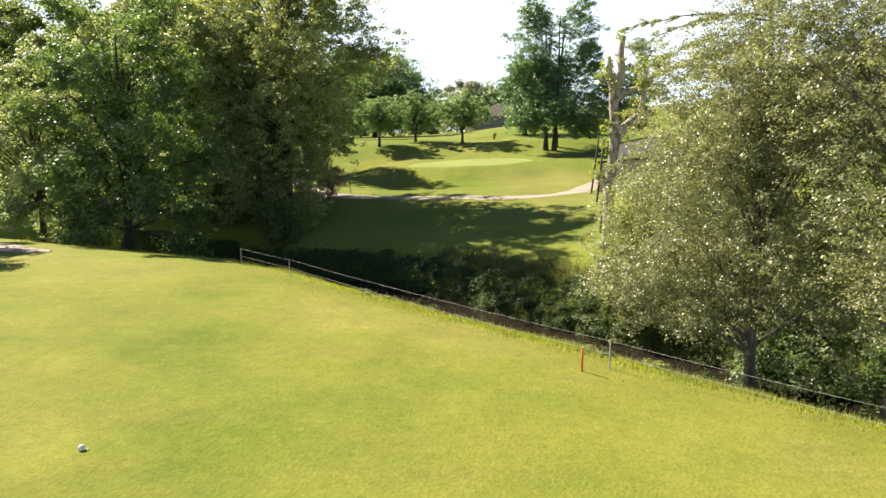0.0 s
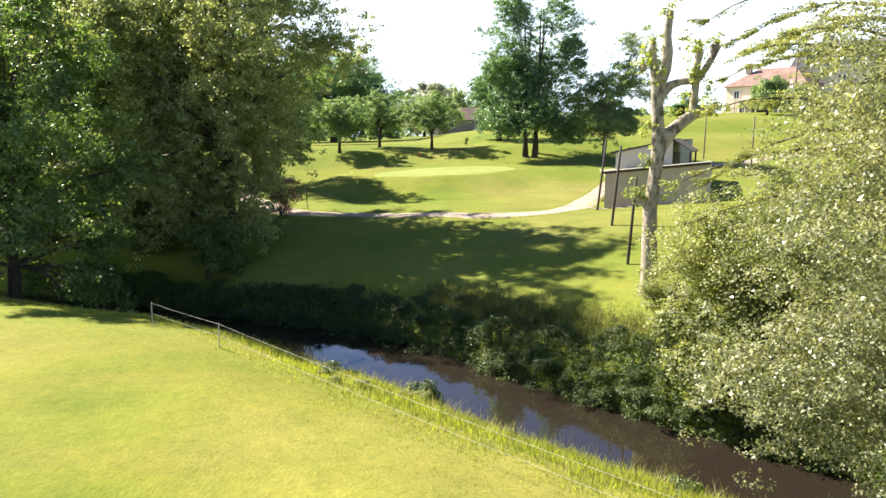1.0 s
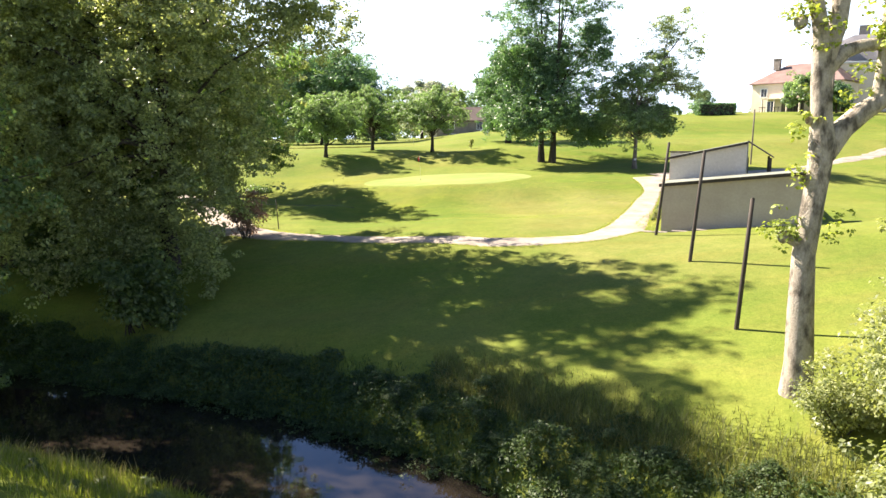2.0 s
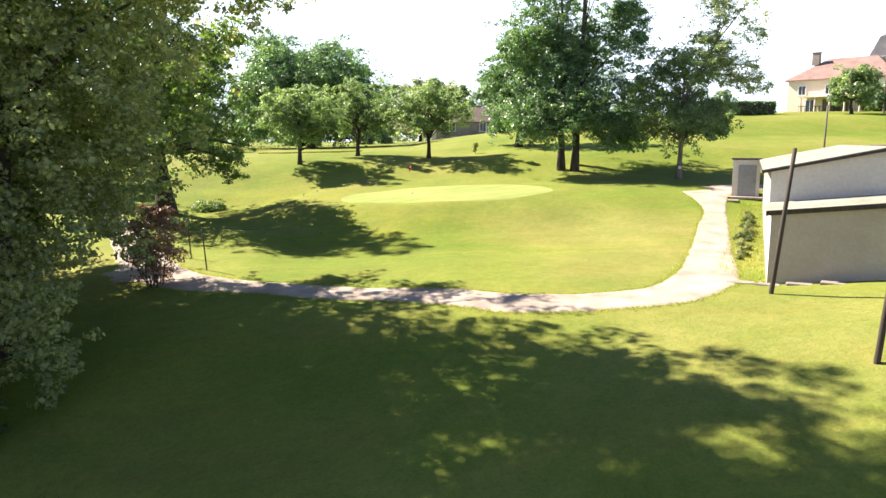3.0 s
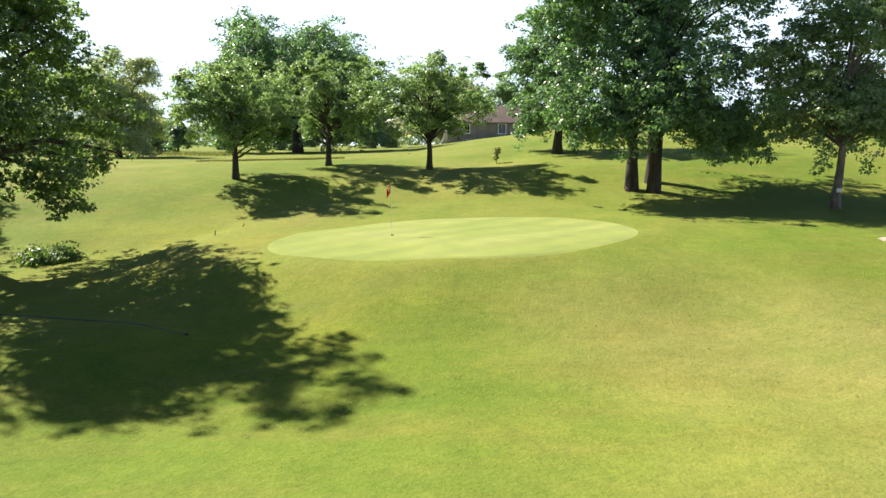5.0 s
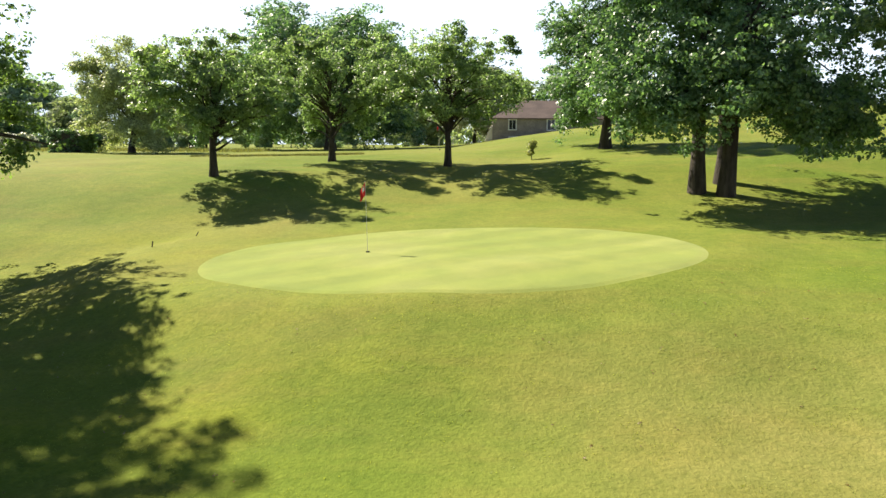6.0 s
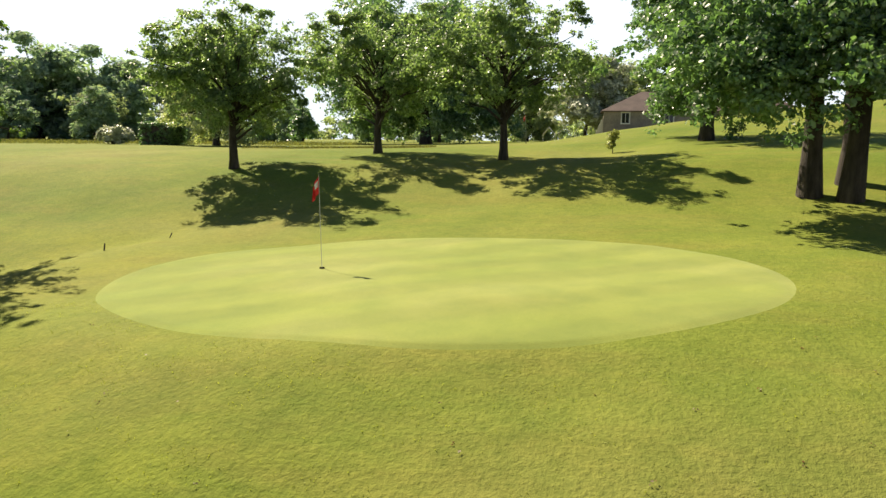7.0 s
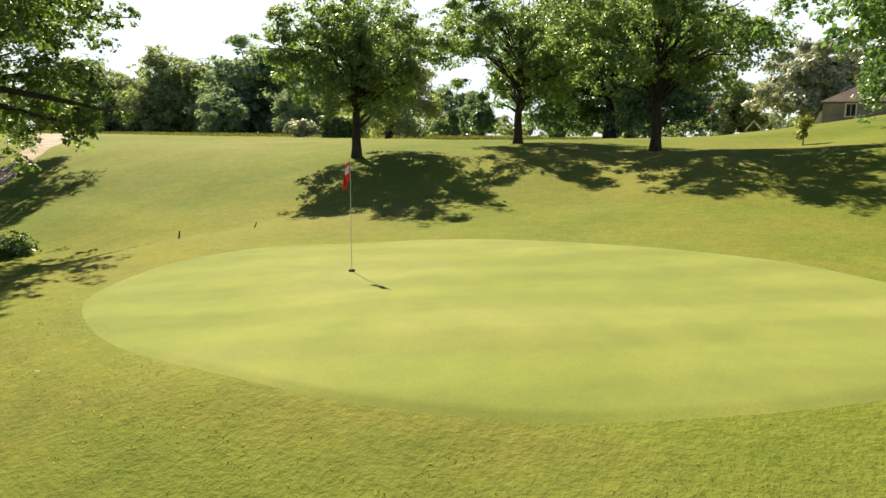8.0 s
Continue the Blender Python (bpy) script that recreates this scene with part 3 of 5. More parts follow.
def feathery_tree(x, y):
    """A tree whose long thin branches carry rows of small leaves on fine twigs."""
    rng = np.random.default_rng(43)
    root = empty("feathery_tree", x, y, gz(x, y))
    tubes = [tube_arrays([(0, 0, -0.3), (0.05, 0, 2), (-0.1, 0.1, 5), (0.1, 0, 8.5), (0.0, 0.1, 12), (0.1, 0, 15)], [0.26, 0.2, 0.18, 0.14, 0.09, 0.03], 12)]
    cen, dirs = [], []
    for k in range(24):
        z = 4.2 + 7.0 * ((k + rng.uniform(0, 0.8)) / 24)
        a = math.pi + rng.uniform(-1.25, 1.25) if k % 3 else rng.uniform(0, 6.28)
        ln = rng.uniform(4.0, 7.2) * (1.05 - 0.035 * max(0, z - 6))
        u = np.linspace(0, 1, 9)
        rise, sag = rng.uniform(0.05, 0.45), rng.uniform(0.25, 0.5)
        wob = rng.normal(0, 0.06, (9, 3)).cumsum(0)
        pts = np.stack((ln * u * math.cos(a), ln * u * math.sin(a), z + ln * (rise * u - sag * u ** 2.2)), 1) + wob * u[:, None]
        tubes.append(tube_arrays(pts, list(0.045 * (1 - u) + 0.008), 6))
        for m_ in range(26):
            s = rng.uniform(0.25, 1.0)
            i = min(int(s * 8), 7)
            p = pts[i] * (1 - (s * 8 - i)) + pts[i + 1] * (s * 8 - i)
            b_ = a + rng.choice((-1, 1)) * rng.uniform(0.4, 1.1)
            tl = rng.uniform(0.35, 0.95) * (1.25 - 0.6 * s)
            e = p + np.array([math.cos(b_) * tl, math.sin(b_) * tl, tl * rng.uniform(-0.45, 0.15)])
            tubes.append(tube_arrays([p, p * 0.5 + e * 0.5 + np.array([0, 0, 0.05]), e], [0.009, 0.006, 0.003], 3))
            q = np.linspace(0.15, 1.05, 7)[:, None]
            cen += list(p * (1 - q) + e * q)
            dirs += [(e - p) / tl] * 7
    cen, dirs = np.array(cen), np.array(dirs)
    v, f = leaf_cloud(rng, cen, dirs, np.full(len(cen), 0.13), 11, 0.07, 0.2)
    array_part("crown", v, f, LEAF_LIGHT, root)
    tv, tf = join_tubes(tubes)
    array_part("trunk", tv, tf, BARK, root, True)
    return tagged(root, "bright feathery-leaved tree with long thin branches", "tree")


def round_lobes(rng, w, bottom, top, count, spread=0.62, small=(0.13, 0.22)):
    """Lobes that fill an uneven rounded crown of width w between two heights."""
    out = [(0, 0, (bottom + top) / 2, w * 0.33, w * 0.33, (top - bottom) * 0.40)]
    for i in range(count):
        a = 2.4 * i + rng.uniform(-0.5, 0.5)
        h = (i + 0.5) / count
        r = w / 2 * spread * math.sin(math.pi * (0.24 + 0.6 * h)) ** 0.8 * rng.uniform(0.75, 1.15)
        s = w * rng.uniform(*small)
        out.append((r * math.cos(a), r * math.sin(a), bottom + s * 0.5 + (top - bottom - s) * h, s, s, s * 0.8))
    return out


def vase_lobes(rng, w, bottom, top):
    """Lobes of a broad crown on rising limbs, with leafy shoots sticking out above."""
    out = [(0, 0, (bottom + top) / 2, w * 0.30, w * 0.30, (top - bottom) * 0.38)]
    for i in range(16):
        a, h = 2.4 * i + rng.uniform(-0.4, 0.4), (i + 0.5) / 16
        r = w / 2 * 0.74 * math.sin(math.pi * (0.10 + 0.70 * h)) * rng.uniform(0.85, 1.12)
        s = w * rng.uniform(0.12, 0.19)
        out.append((r * math.cos(a), r * math.sin(a), bottom + s * 0.4 + (top - 0.6 - bottom - s) * h, s, s, s * 0.85))
    for i in range(9):
        a, r = 2.4 * i + rng.uniform(-0.5, 0.5), w * rng.uniform(0.12, 0.42)
        out.append((r * math.cos(a), r * math.sin(a), top - 0.75 - 1.1 * (r / w * 2) ** 2 + rng.uniform(-0.2, 0.3), 0.5, 0.5, 0.95))
    return out


R = np.random.default_rng(11)
# three lawn trees behind the green
for tx, ty, h, w, b, sd in ((-8.1, 91.4, 6.7, 7.5, 1.95, 3), (-3.7, 97.0, 7.0, 8.3, 1.95, 8), (2.55, 94.5, 6.9, 8.1, 1.95, 15)):
    tree("lawn_tree", tx, ty, h, vase_lobes(R, w, b, h), 1900, 24, 0.120, LEAF_MID, BARK, 0.185, "rounded broadleaf tree with dark trunk on the mown mound", sd, clump_r=0.27, group="trees behind the green", holes=0.38, fork=0.22, limbs=70)
# the tall tree with twin trunks
tree("tall_tree", 12.8, 87.1, 19, [(-1.3, 0, 6.8, 3.9, 4.2, 3.8), (-2.0, 0.5, 12, 3.4, 3.4, 4.4), (-1.8, 0.5, 16.2, 2.5, 2.4, 3.2), (2.6, 0.5, 7.5, 3.5, 3.8, 4.2), (3.1, 0.5, 13.2, 2.9, 2.9, 4.8), (0.6, -1.5, 5.8, 4.2, 3.8, 2.8), (-3.4, 0, 5.2, 2.2, 2.2, 2.2), (4.0, 0, 5.0, 2.2, 2.3, 2.3), (3.2, 0.5, 17.2, 1.7, 1.7, 2.4), (-2.8, 0.3, 9.3, 2.8, 2.8, 2.6), (3.4, 0.3, 10.4, 2.9, 2.9, 2.6), (0.4, 0.8, 9.6, 2.6, 2.6, 3.0), (-2.4, -1.8, 3.6, 2.0, 2.0, 1.4), (3.8, -1.6, 3.3, 2.4, 2.2, 1.6), (4.9, 0, 3.0, 1.7, 1.7, 1.4), (0.3, -2.6, 3.7, 2.4, 1.5, 1.2), (-0.8, -2.2, 3.7, 1.9, 1.4, 1.0), (1.6, -2.0, 3.6, 2.0, 1.5, 1.0), (3.0, -1.8, 2.7, 1.8, 1.6, 0.9), (-3.4, -2.2, 3.8, 1.8, 1.8, 1.2), (5.2, 1.2, 12.6, 0.9, 0.9, 1.3), (5.3, 1.4, 10.4, 1.2, 1.2, 1.3)], 6600, 24, 0.155, LEAF_DARK, BARK, 0.26, "tall dark broadleaf tree with several trunks and drooping skirt", 5, clump_r=0.38, trunks=((-0.3, 0.1), (0.6, -0.5), (1.0, 1.2)), holes=0.24, limbs=30, fork=0.42, fill=0.3)
slender = tree("slender_tree", 19.6, 81.6, 10.0, [(0.2, 0, 4.5, 2.7, 2.6, 1.9), (-1.6, 0, 5.6, 1.9, 1.9, 1.6), (1.8, 0, 5.4, 1.8, 1.8, 1.7), (0.2, 0, 7.3, 2.4, 2.3, 1.7), (0.0, -1.0, 3.5, 2.0, 1.8, 1.0), (-2.5, 0.3, 6.2, 1.3, 1.3, 1.2), (-2.2, 0.2, 3.9, 1.2, 1.2, 0.9), (2.4, 0, 3.6, 1.2, 1.2, 0.9), (-1.2, 0.4, 8.0, 1.3, 1.3, 1.1), (1.6, 0.6, 8.9, 1.6, 1.6, 1.2)], 1900, 26, 0.14, LEAF_MID, GREY_BARK, 0.19, "slender broadleaf tree with grey-brown trunk and upper crown coloured pale as if sunlit", 6, clump_r=0.34, holes=0.24)
rng = np.random.default_rng(66)
cen, d = crown_points(rng, [(2.2, 0.6, 9.0, 1.7, 1.6, 1.5), (4.2, 0.6, 8.0, 1.7, 1.6, 1.4), (5.1, 0.6, 6.8, 1.2, 1.2, 1.0), (3.8, 0.6, 10.7, 2.1, 1.9, 1.6), (5.2, 0.5, 10.1, 1.3, 1.3, 1.3), (2.5, 0.5, 11.9, 1.7, 1.6, 1.3), (4.2, 0.6, 12.6, 1.5, 1.4, 1.1)], 850, 0.4, 0.30, 0.3)
v, f = leaf_cloud(rng, cen, d, 0.32 * rng.uniform(0.55, 1.4, len(cen)), 20, 0.13, 0.3)
# upper crown of the same tree: its sunlit look is put into paler leaves
array_part("upper_crown", v, f, LEAF_WILLOW, slender)
tubes = [tube_arrays([(0.1, 0.1, 5.5), (1.3, 0.4, 7.4), (2.4, 0.6, 9.4), (3.3, 0.6, 11.6)], [0.09, 0.075, 0.05, 0.015], 7)]
for j in rng.choice(len(cen), 34, replace=False):
    foot = np.array([1.3, 0.4, 7.4]) if cen[j][2] < 9.5 else np.array([2.4, 0.6, 9.4])
    tubes.append(tube_arrays([foot, foot * 0.5 + cen[j] * 0.5 + rng.normal(0, 0.1, 3), cen[j]], [0.04, 0.025, 0.008], 5))
tv, tf = join_tubes(tubes)
array_part("limb", tv, tf, GREY_BARK, slender, True)
bm = bmesh.new()
box(bm, -0.02, -0.215, 0.80, 0.22, 0.015, 0.17, 0.004)
part("tag", bm, WHITE_PAINT, slender, "small white plate fixed to the trunk")
tree("side_tree", 11.5, 101.0, 11.0, round_lobes(R, 8.4, 0.4, 11, 15), 1900, 26, 0.17, LEAF_DARK, BARK, 0.3, "low-branched dark tree on the slope", 7, clump_r=0.42, holes=0.2)
R.random(87)  # a fresh run of shapes for the bank
# big trees on the far bank
tree("bank_tree", -11.8, 53.8, 21.5, [(-2.4, 0, 4.2, 4.6, 4.6, 3.9), (0.0, 0.4, 8.8, 6.0, 6.0, 3.9), (2.8, 2.5, 12.6, 5.6, 5.0, 3.2), (1.6, 2.0, 15.8, 4.8, 4.4, 2.8), (3.2, 3.6, 15.6, 2.6, 2.6, 2.2), (3.0, 3.2, 17.2, 2.5, 2.5, 2.0), (1.0, 0.8, 17.2, 4.2, 4.0, 2.4), (3.4, 3.0, 19.4, 2.3, 2.3, 1.6), (2.2, 4.2, 17.0, 2.4, 2.3, 1.8), (3.8, 4.1, 18.4, 1.9, 1.9, 1.5), (1.6, 1.4, 19.6, 2.6, 2.5, 1.6), (-2.0, -4.2, 19.4, 2.8, 2.5, 1.7), (-1.4, -3.4, 17.2, 2.8, 2.5, 1.8), (-0.4, -2.4, 19.8, 2.0, 2.0, 1.4), (-4.5, 0, 9, 5, 5, 4.6), (-3, 0, 14.2, 4.8, 4.8, 3.6), (-3.8, -3.8, 2.4, 3.4, 3.0, 2.6), (6.4, 2.5, 11.6, 2.4, 2.6, 1.9), (2.6, 0.6, 6.2, 2.6, 2.6, 2.2), (1.4, -1.5, 3.8, 2.0, 2.0, 1.5), (-1.0, -4.6, 7.0, 4.2, 2.4, 3.2), (0.6, -4.2, 11.6, 4.0, 2.5, 3.0), (-5.5, -3.8, 6.5, 3.6, 2.6, 3.2), (-5.5, -3.6, 11.8, 3.6, 2.6, 3.2), (2.0, 2.6, 4.6, 1.9, 1.9, 2.3), (2.2, 2.4, 8.2, 2.4, 2.4, 2.2), (0.4, -2.0, 2.0, 2.2, 2.0, 1.6), (2.2, -2.6, 1.7, 1.7, 1.6, 1.5), (-1.8, -1.8, 1.6, 2.4, 2.2, 1.5)], 8400, 25, 0.155, LEAF_BANK, BARK, 0.38, "large glossy-leaved tree overhanging the stream", 20, clump_r=0.38, group="trees on the far bank", holes=0.33, limbs=30, fork=0.35, fill=0.42)
tree("bank_tree", -15.6, 60.6, 20.5, [(0, 0, 7.2, 5.4, 5.2, 3.4), (-0.2, 0.0, 11, 4.6, 4.6, 3.4), (0.4, 0.4, 14.4, 4.4, 4.3, 2.7), (1.6, 2.0, 12.4, 3.6, 3.6, 2.4), (0.4, 0.6, 16.6, 3.2, 3.2, 2.0), (6.0, 0.3, 6.8, 2.0, 1.9, 1.6), (6.2, 2.4, 8.2, 2.0, 2.0, 1.3), (8.0, 1.2, 9.6, 1.8, 1.7, 1.1), (9.5, 1.4, 11.0, 1.5, 1.4, 0.8), (4.6, -0.4, 4.6, 1.8, 1.6, 1.5), (-1.4, 5.6, 12.8, 2.0, 2.0, 1.6), (2.6, -1, 9.5, 3.6, 3.4, 2.8), (-3, 0, 6, 3.6, 3.4, 3), (2.6, -1.5, 5.2, 2.2, 2.2, 1.5), (1.6, -2.6, 3.4, 2.7, 2.4, 1.9)], 5200, 24, 0.16, LEAF_IVY, BARK, 0.36, "large broadleaf tree beside the fork of the path", 19, clump_r=0.37, group="trees on the far bank", holes=0.42, limbs=40, fork=0.3)
for i, (tx, ty, h, w, b, lm) in enumerate(((-20, 56, 18.5, 12, 0.5, LEAF_BANK), (-27.5, 58, 17.5, 11, 0.5, LEAF_BANK), (-35, 63, 17, 12, 0.8, LEAF_SHRUB), (-25, 66, 18, 12, 4.0, LEAF_BANK), (-44, 70, 18, 13, 1.0, LEAF_BANK), (-33, 74, 17, 12, 3.0, LEAF_BANK))):
    tree("bank_tree", tx, ty, h, round_lobes(R, w, b, h, 18, 0.72), 1300, 38, 0.27, lm, BARK, 0.42, "large broadleaf tree in the belt along the stream" if i else "large dark broadleaf tree leaning over the water", 21 + i, clump_r=0.85, group="trees on the far bank", holes=0.2, limbs=50, fork=0.2)
tree("bank_tree", -19.0, 42.4, 17, round_lobes(R, 10.0, 0.4, 17.0, 22, 0.80), 3200, 26, 0.165, LEAF_IVY, BARK, 0.3, "broadleaf tree on the edge of the mown bank", 34, clump_r=0.48, group="trees on the far bank", holes=0.22, limbs=40, fork=0.2)
tree("pale_willow", -25.0, 44.0, 13, round_lobes(R, 8.6, 0.6, 12.8, 14), 1500, 30, 0.15, LEAF_WILLOW, BARK, 0.2, "pale green willow at the edge of the stream", 33, clump_r=0.42, droop=0.9, holes=0.2)
tree("path_side_tree", -14.7, 78.1, 17.0, [(0.4, 0, 6.2, 5.3, 4.9, 2.2), (0.2, -0.5, 15.4, 1.7, 1.7, 1.2), (1.2, 0.0, 13.2, 2.0, 2.0, 1.5), (0.2, -0.5, 8.6, 4.5, 4.3, 2.6), (2.4, -0.4, 10.0, 2.0, 1.9, 1.7), (0, -0.5, 11.4, 3.0, 2.9, 2.2), (-0.5, -1.0, 14.0, 2.3, 2.3, 1.9), (-1.6, -2.6, 10.6, 2.6, 2.6, 2.0), (-1.4, -2.4, 12.6, 2.0, 2.0, 1.7), (4.0, -1.5, 3.6, 1.9, 1.8, 1.2), (-3.4, -2, 4.1, 2.2, 2.2, 1.7), (2, -3.0, 6.0, 2.4, 2.2, 1.8), (-4, -2.4, 7, 2.8, 2.8, 2.4), (0.8, -3.2, 8.8, 2.4, 2.2, 1.8), (0.6, -2.4, 4.9, 3.4, 1.8, 1.5), (0.5, 7.4, 7.5, 1.2, 1.5, 0.5), (-1.0, 4.6, 7.4, 2.0, 2.2, 1.2), (2.2, 2.8, 6.6, 2.5, 2.5, 1.8), (2.0, 1.8, 9.2, 2.2, 2.2, 1.8), (1.4, 1.1, 11.4, 1.7, 1.7, 1.5), (2.8, 3.4, 4.7, 1.9, 1.9, 1.1)], 4400, 25, 0.145, LEAF_IVY, BARK, 0.50, "broadleaf tree with thick ivy-dark trunk beside the gravel path", 31, clump_r=0.35, holes=0.45, limbs=34, fork=0.3, lean=(-1.2, 0.4), boughs=((0.7, 8.2, 7.5), (0.2, 6.8, 7.9), (4.6, -1.4, 3.4), (3.4, 4.2, 3.7)))
tree("track_side_tree", -28.0, 88.2, 11, round_lobes(R, 11, 1.2, 11, 15), 900, 34, 0.19, LEAF_MID, BARK, 0.32, "spreading broadleaf tree beside the gravel track", 36, clump_r=0.65, holes=0.25, limbs=40, fork=0.2)
tree("fairway_tree", -28.5, 37.0, 11, round_lobes(R, 7, 2.0, 11, 12), 500, 24, 0.26, LEAF_MID, BARK, 0.22, "broadleaf tree standing on the fairway edge", 35, clump_r=0.6, holes=0.2)
# trees beside the stream, across from the mown bank
shrub_spots = ((12.0, 24.4, 4.6, 2.6), (15.0, 21.0, 5.0, 3.2), (17.5, 17.5, 5.0, 3.4))
tree("stream_tree", 9.6, 21.2, 15, [(0.3, 0.9, 5.3, 4.3, 3.4, 1.9), (0.2, 0.4, 7.2, 4.4, 4.0, 2.7), (0.6, 0.4, 10, 3.9, 3.6, 2.6), (0.8, 0.6, 12.8, 2.6, 2.6, 2.0), (-2.8, 0.6, 5.3, 1.9, 1.9, 1.5), (-2.4, -0.2, 4.3, 1.6, 1.6, 0.9), (-3.4, 1.4, 4.7, 1.7, 1.7, 1.5), (-1.6, 0.6, 8.4, 2.6, 2.4, 2.0), (-1.0, 0.5, 10.8, 2.7, 2.5, 2.1), (2.4, -0.6, 10.6, 2.6, 2.4, 2.2)], 6600, 36, 0.068, LEAF_GREY, GREY_BARK, 0.2, "grey-green glossy-leaved tree at the stream's edge", 41, clump_r=0.30, group="trees beside the stream", holes=0.08, limbs=40, fork=0.2, fill=0.4)
tree("stream_tree", 11.6, 17.8, 15, [(0.6, 0, 5.6, 3.9, 3.4, 2.2), (0.6, 0, 8, 4.2, 3.8, 3.2), (0.6, 0, 12, 3.2, 3.0, 2.6), (-1.0, -1.6, 4.9, 1.8, 1.6, 1.2), (-0.8, 0.4, 10.4, 3.0, 2.8, 2.4)], 3200, 34, 0.072, LEAF_GREY, GREY_BARK, 0.24, "grey-green tree with leaning pale trunk by the water", 42, clump_r=0.32, group="trees beside the stream", holes=0.24, lean=(3.2, 0.5), limbs=50, fork=0.2)
feathery_tree(13.6, 30.6)


def shrub(name, x, y, w, h, clumps, per, leaf, lm, label, seed, clump_r=0.4, group="", category="shrub", lift=0.0, simple=False):
    """A bush: several stems and a leafy mass down to the ground."""
    rng = np.random.default_rng(seed)
    root = empty(name, x, y, gz(x, y) - lift)
    lobes = [(0, 0, h * 0.45, w * 0.34, w * 0.34, h * 0.42)]
    for i in range(7):
        a, r = 2.4 * i + rng.uniform(-0.4, 0.4), w * 0.27 * rng.uniform(0.6, 1.2)
        s = w * rng.uniform(0.13, 0.22)
        lobes.append((r * math.cos(a), r * math.sin(a), h * rng.uniform(0.2, 0.8), s, s, s * 0.9))
    cen, d = crown_points(rng, lobes, clumps, 0.35, 0.1, 0.6)
    cen[:, 2] = np.maximum(cen[:, 2], 0.05)
    d[:, 2] += 0.25
    v, f = leaf_cloud(rng, cen, d, clump_r * rng.uniform(0.55, 1.4, len(cen)), per, leaf, 0.2, simple or leaf < 0.09)
    array_part("foliage", v, f, lm, root)
    tubes = []
    for j in rng.choice(len(cen), min(14, len(cen)), replace=False):
        s0 = np.array([rng.normal(0, 0.08 * w), rng.normal(0, 0.08 * w), -0.25])
        e = cen[j]
        tubes.append(tube_arrays([s0, s0 * 0.5 + e * 0.5 + rng.normal(0, 0.05, 3), e], [0.03, 0.02, 0.008], 5))
    tv, tf = join_tubes(tubes)
    array_part("woody_base", tv, tf, BARK, root, True)
    return tagged(root, label, category, group)


shrub("large_bush", 10.3, 31.0, 7.6, 5.6, 1900, 60, 0.078, LEAF_LIGHT, "tall bright green bush on the far bank", 51, 0.5)
shrub("large_bush", 12.9, 34.0, 6.6, 5.2, 1000, 40, 0.11, LEAF_LIGHT, "tall bright green bush behind another", 52, 0.5)
shrub("large_bush", 12.4, 28.4, 5.6, 4.4, 1000, 54, 0.08, LEAF_LIGHT, "bright green bush hanging over the stream", 53, 0.5)
shrub("large_bush", 8.7, 30.0, 4.6, 3.0, 700, 34, 0.11, LEAF_LIGHT, "low bright green bush spilling down the bank", 55, 0.4)
for k, (x, y, w, h) in enumerate(shrub_spots):
    shrub("understorey_bush", x, y, w, h, 360, 24, 0.15, LEAF_IVY, "dark shaded bush behind the stream trees", 56 + k, 0.45)
shrub("shoulder_bush", 8.5, 34.5, 2.1, 1.5, 240, 36, 0.075, LEAF_LIGHT, "bright bush at the foot of the pollarded tree", 54, 0.32)
# scrub along the far bank, built as a few bushes and then copied
kinds = []
for i in range(4):
    kinds.append(shrub("bank_bush", 0, 0, 2.2, 1.25, 80, 20, 0.085, LEAF_SCRUB, "dense dark green bush on the stream bank", 60 + i, 0.3, "bushes along the bank", simple=True))
rb = np.random.default_rng(70)


def along_river(s):
    """A point of the stream's middle line and its side direction (towards the far bank)."""
    P = np.array(RIVER, float)
    seg = np.hypot(*np.diff(P, axis=0).T)
    c = np.concatenate(([0], seg.cumsum()))
    i = min(max(int(np.searchsorted(c, s)) - 1, 0), len(seg) - 1)
    u = (s - c[i]) / seg[i]
    p = P[i] * (1 - u) + P[i + 1] * u
    t = (P[i + 1] - P[i]) / seg[i]
    return p, np.array([t[1], -t[0]])


def river_length(x, y):
    """How far along the stream the nearest point to (x, y) lies."""
    ss = np.linspace(40, 160, 600)
    return min(ss, key=lambda s: np.hypot(*(along_river(s)[0] - (x, y))))


S0, S1 = river_length(12, 21), river_length(-22, 49.5)
side_sign = 1 if float(river_side(*(along_river(S0 + 8)[0] + along_river(S0 + 8)[1] * 3))) > 0 else -1
used = set()
for s in np.arange(S0, S1, 1.0):
    for dist in (rb.uniform(2.6, 3.3), rb.uniform(3.4, 4.2), rb.uniform(4.2, 5.0)):
        p, nrm = along_river(s + rb.uniform(-0.4, 0.4))
        q = p + nrm * side_sign * dist
        if q[0] > 8.4 and q[1] < 33:
            continue
        k = int(rb.integers(4))
        m = pose(q[0], q[1], gz(*q) - 0.15, 0, 0, rb.uniform(0, 360))
        if k in used:
            ob = copy_thing(kinds[k], m)
        else:
            ob = kinds[k]
            ob.matrix_world = m
            used.add(k)
        sc = rb.uniform(0.42, 0.9) * (1.0 if dist < 3.5 else 0.72)
        ob.scale = (sc, sc, sc * rb.uniform(0.55, 0.9))
Q = np.stack((rb.uniform(-24, 16, 90000), rb.uniform(16, 54, 90000)), 1)
DQ = river_side(Q[:, 0], Q[:, 1])
lumpy = np.sin(Q[:, 0] * 1.3 + 2 * np.sin(Q[:, 1] * 0.7)) * np.sin(Q[:, 1] * 1.6 + 2 * np.sin(Q[:, 0] * 0.8))
reach = 4.9 + 0.7 * lumpy
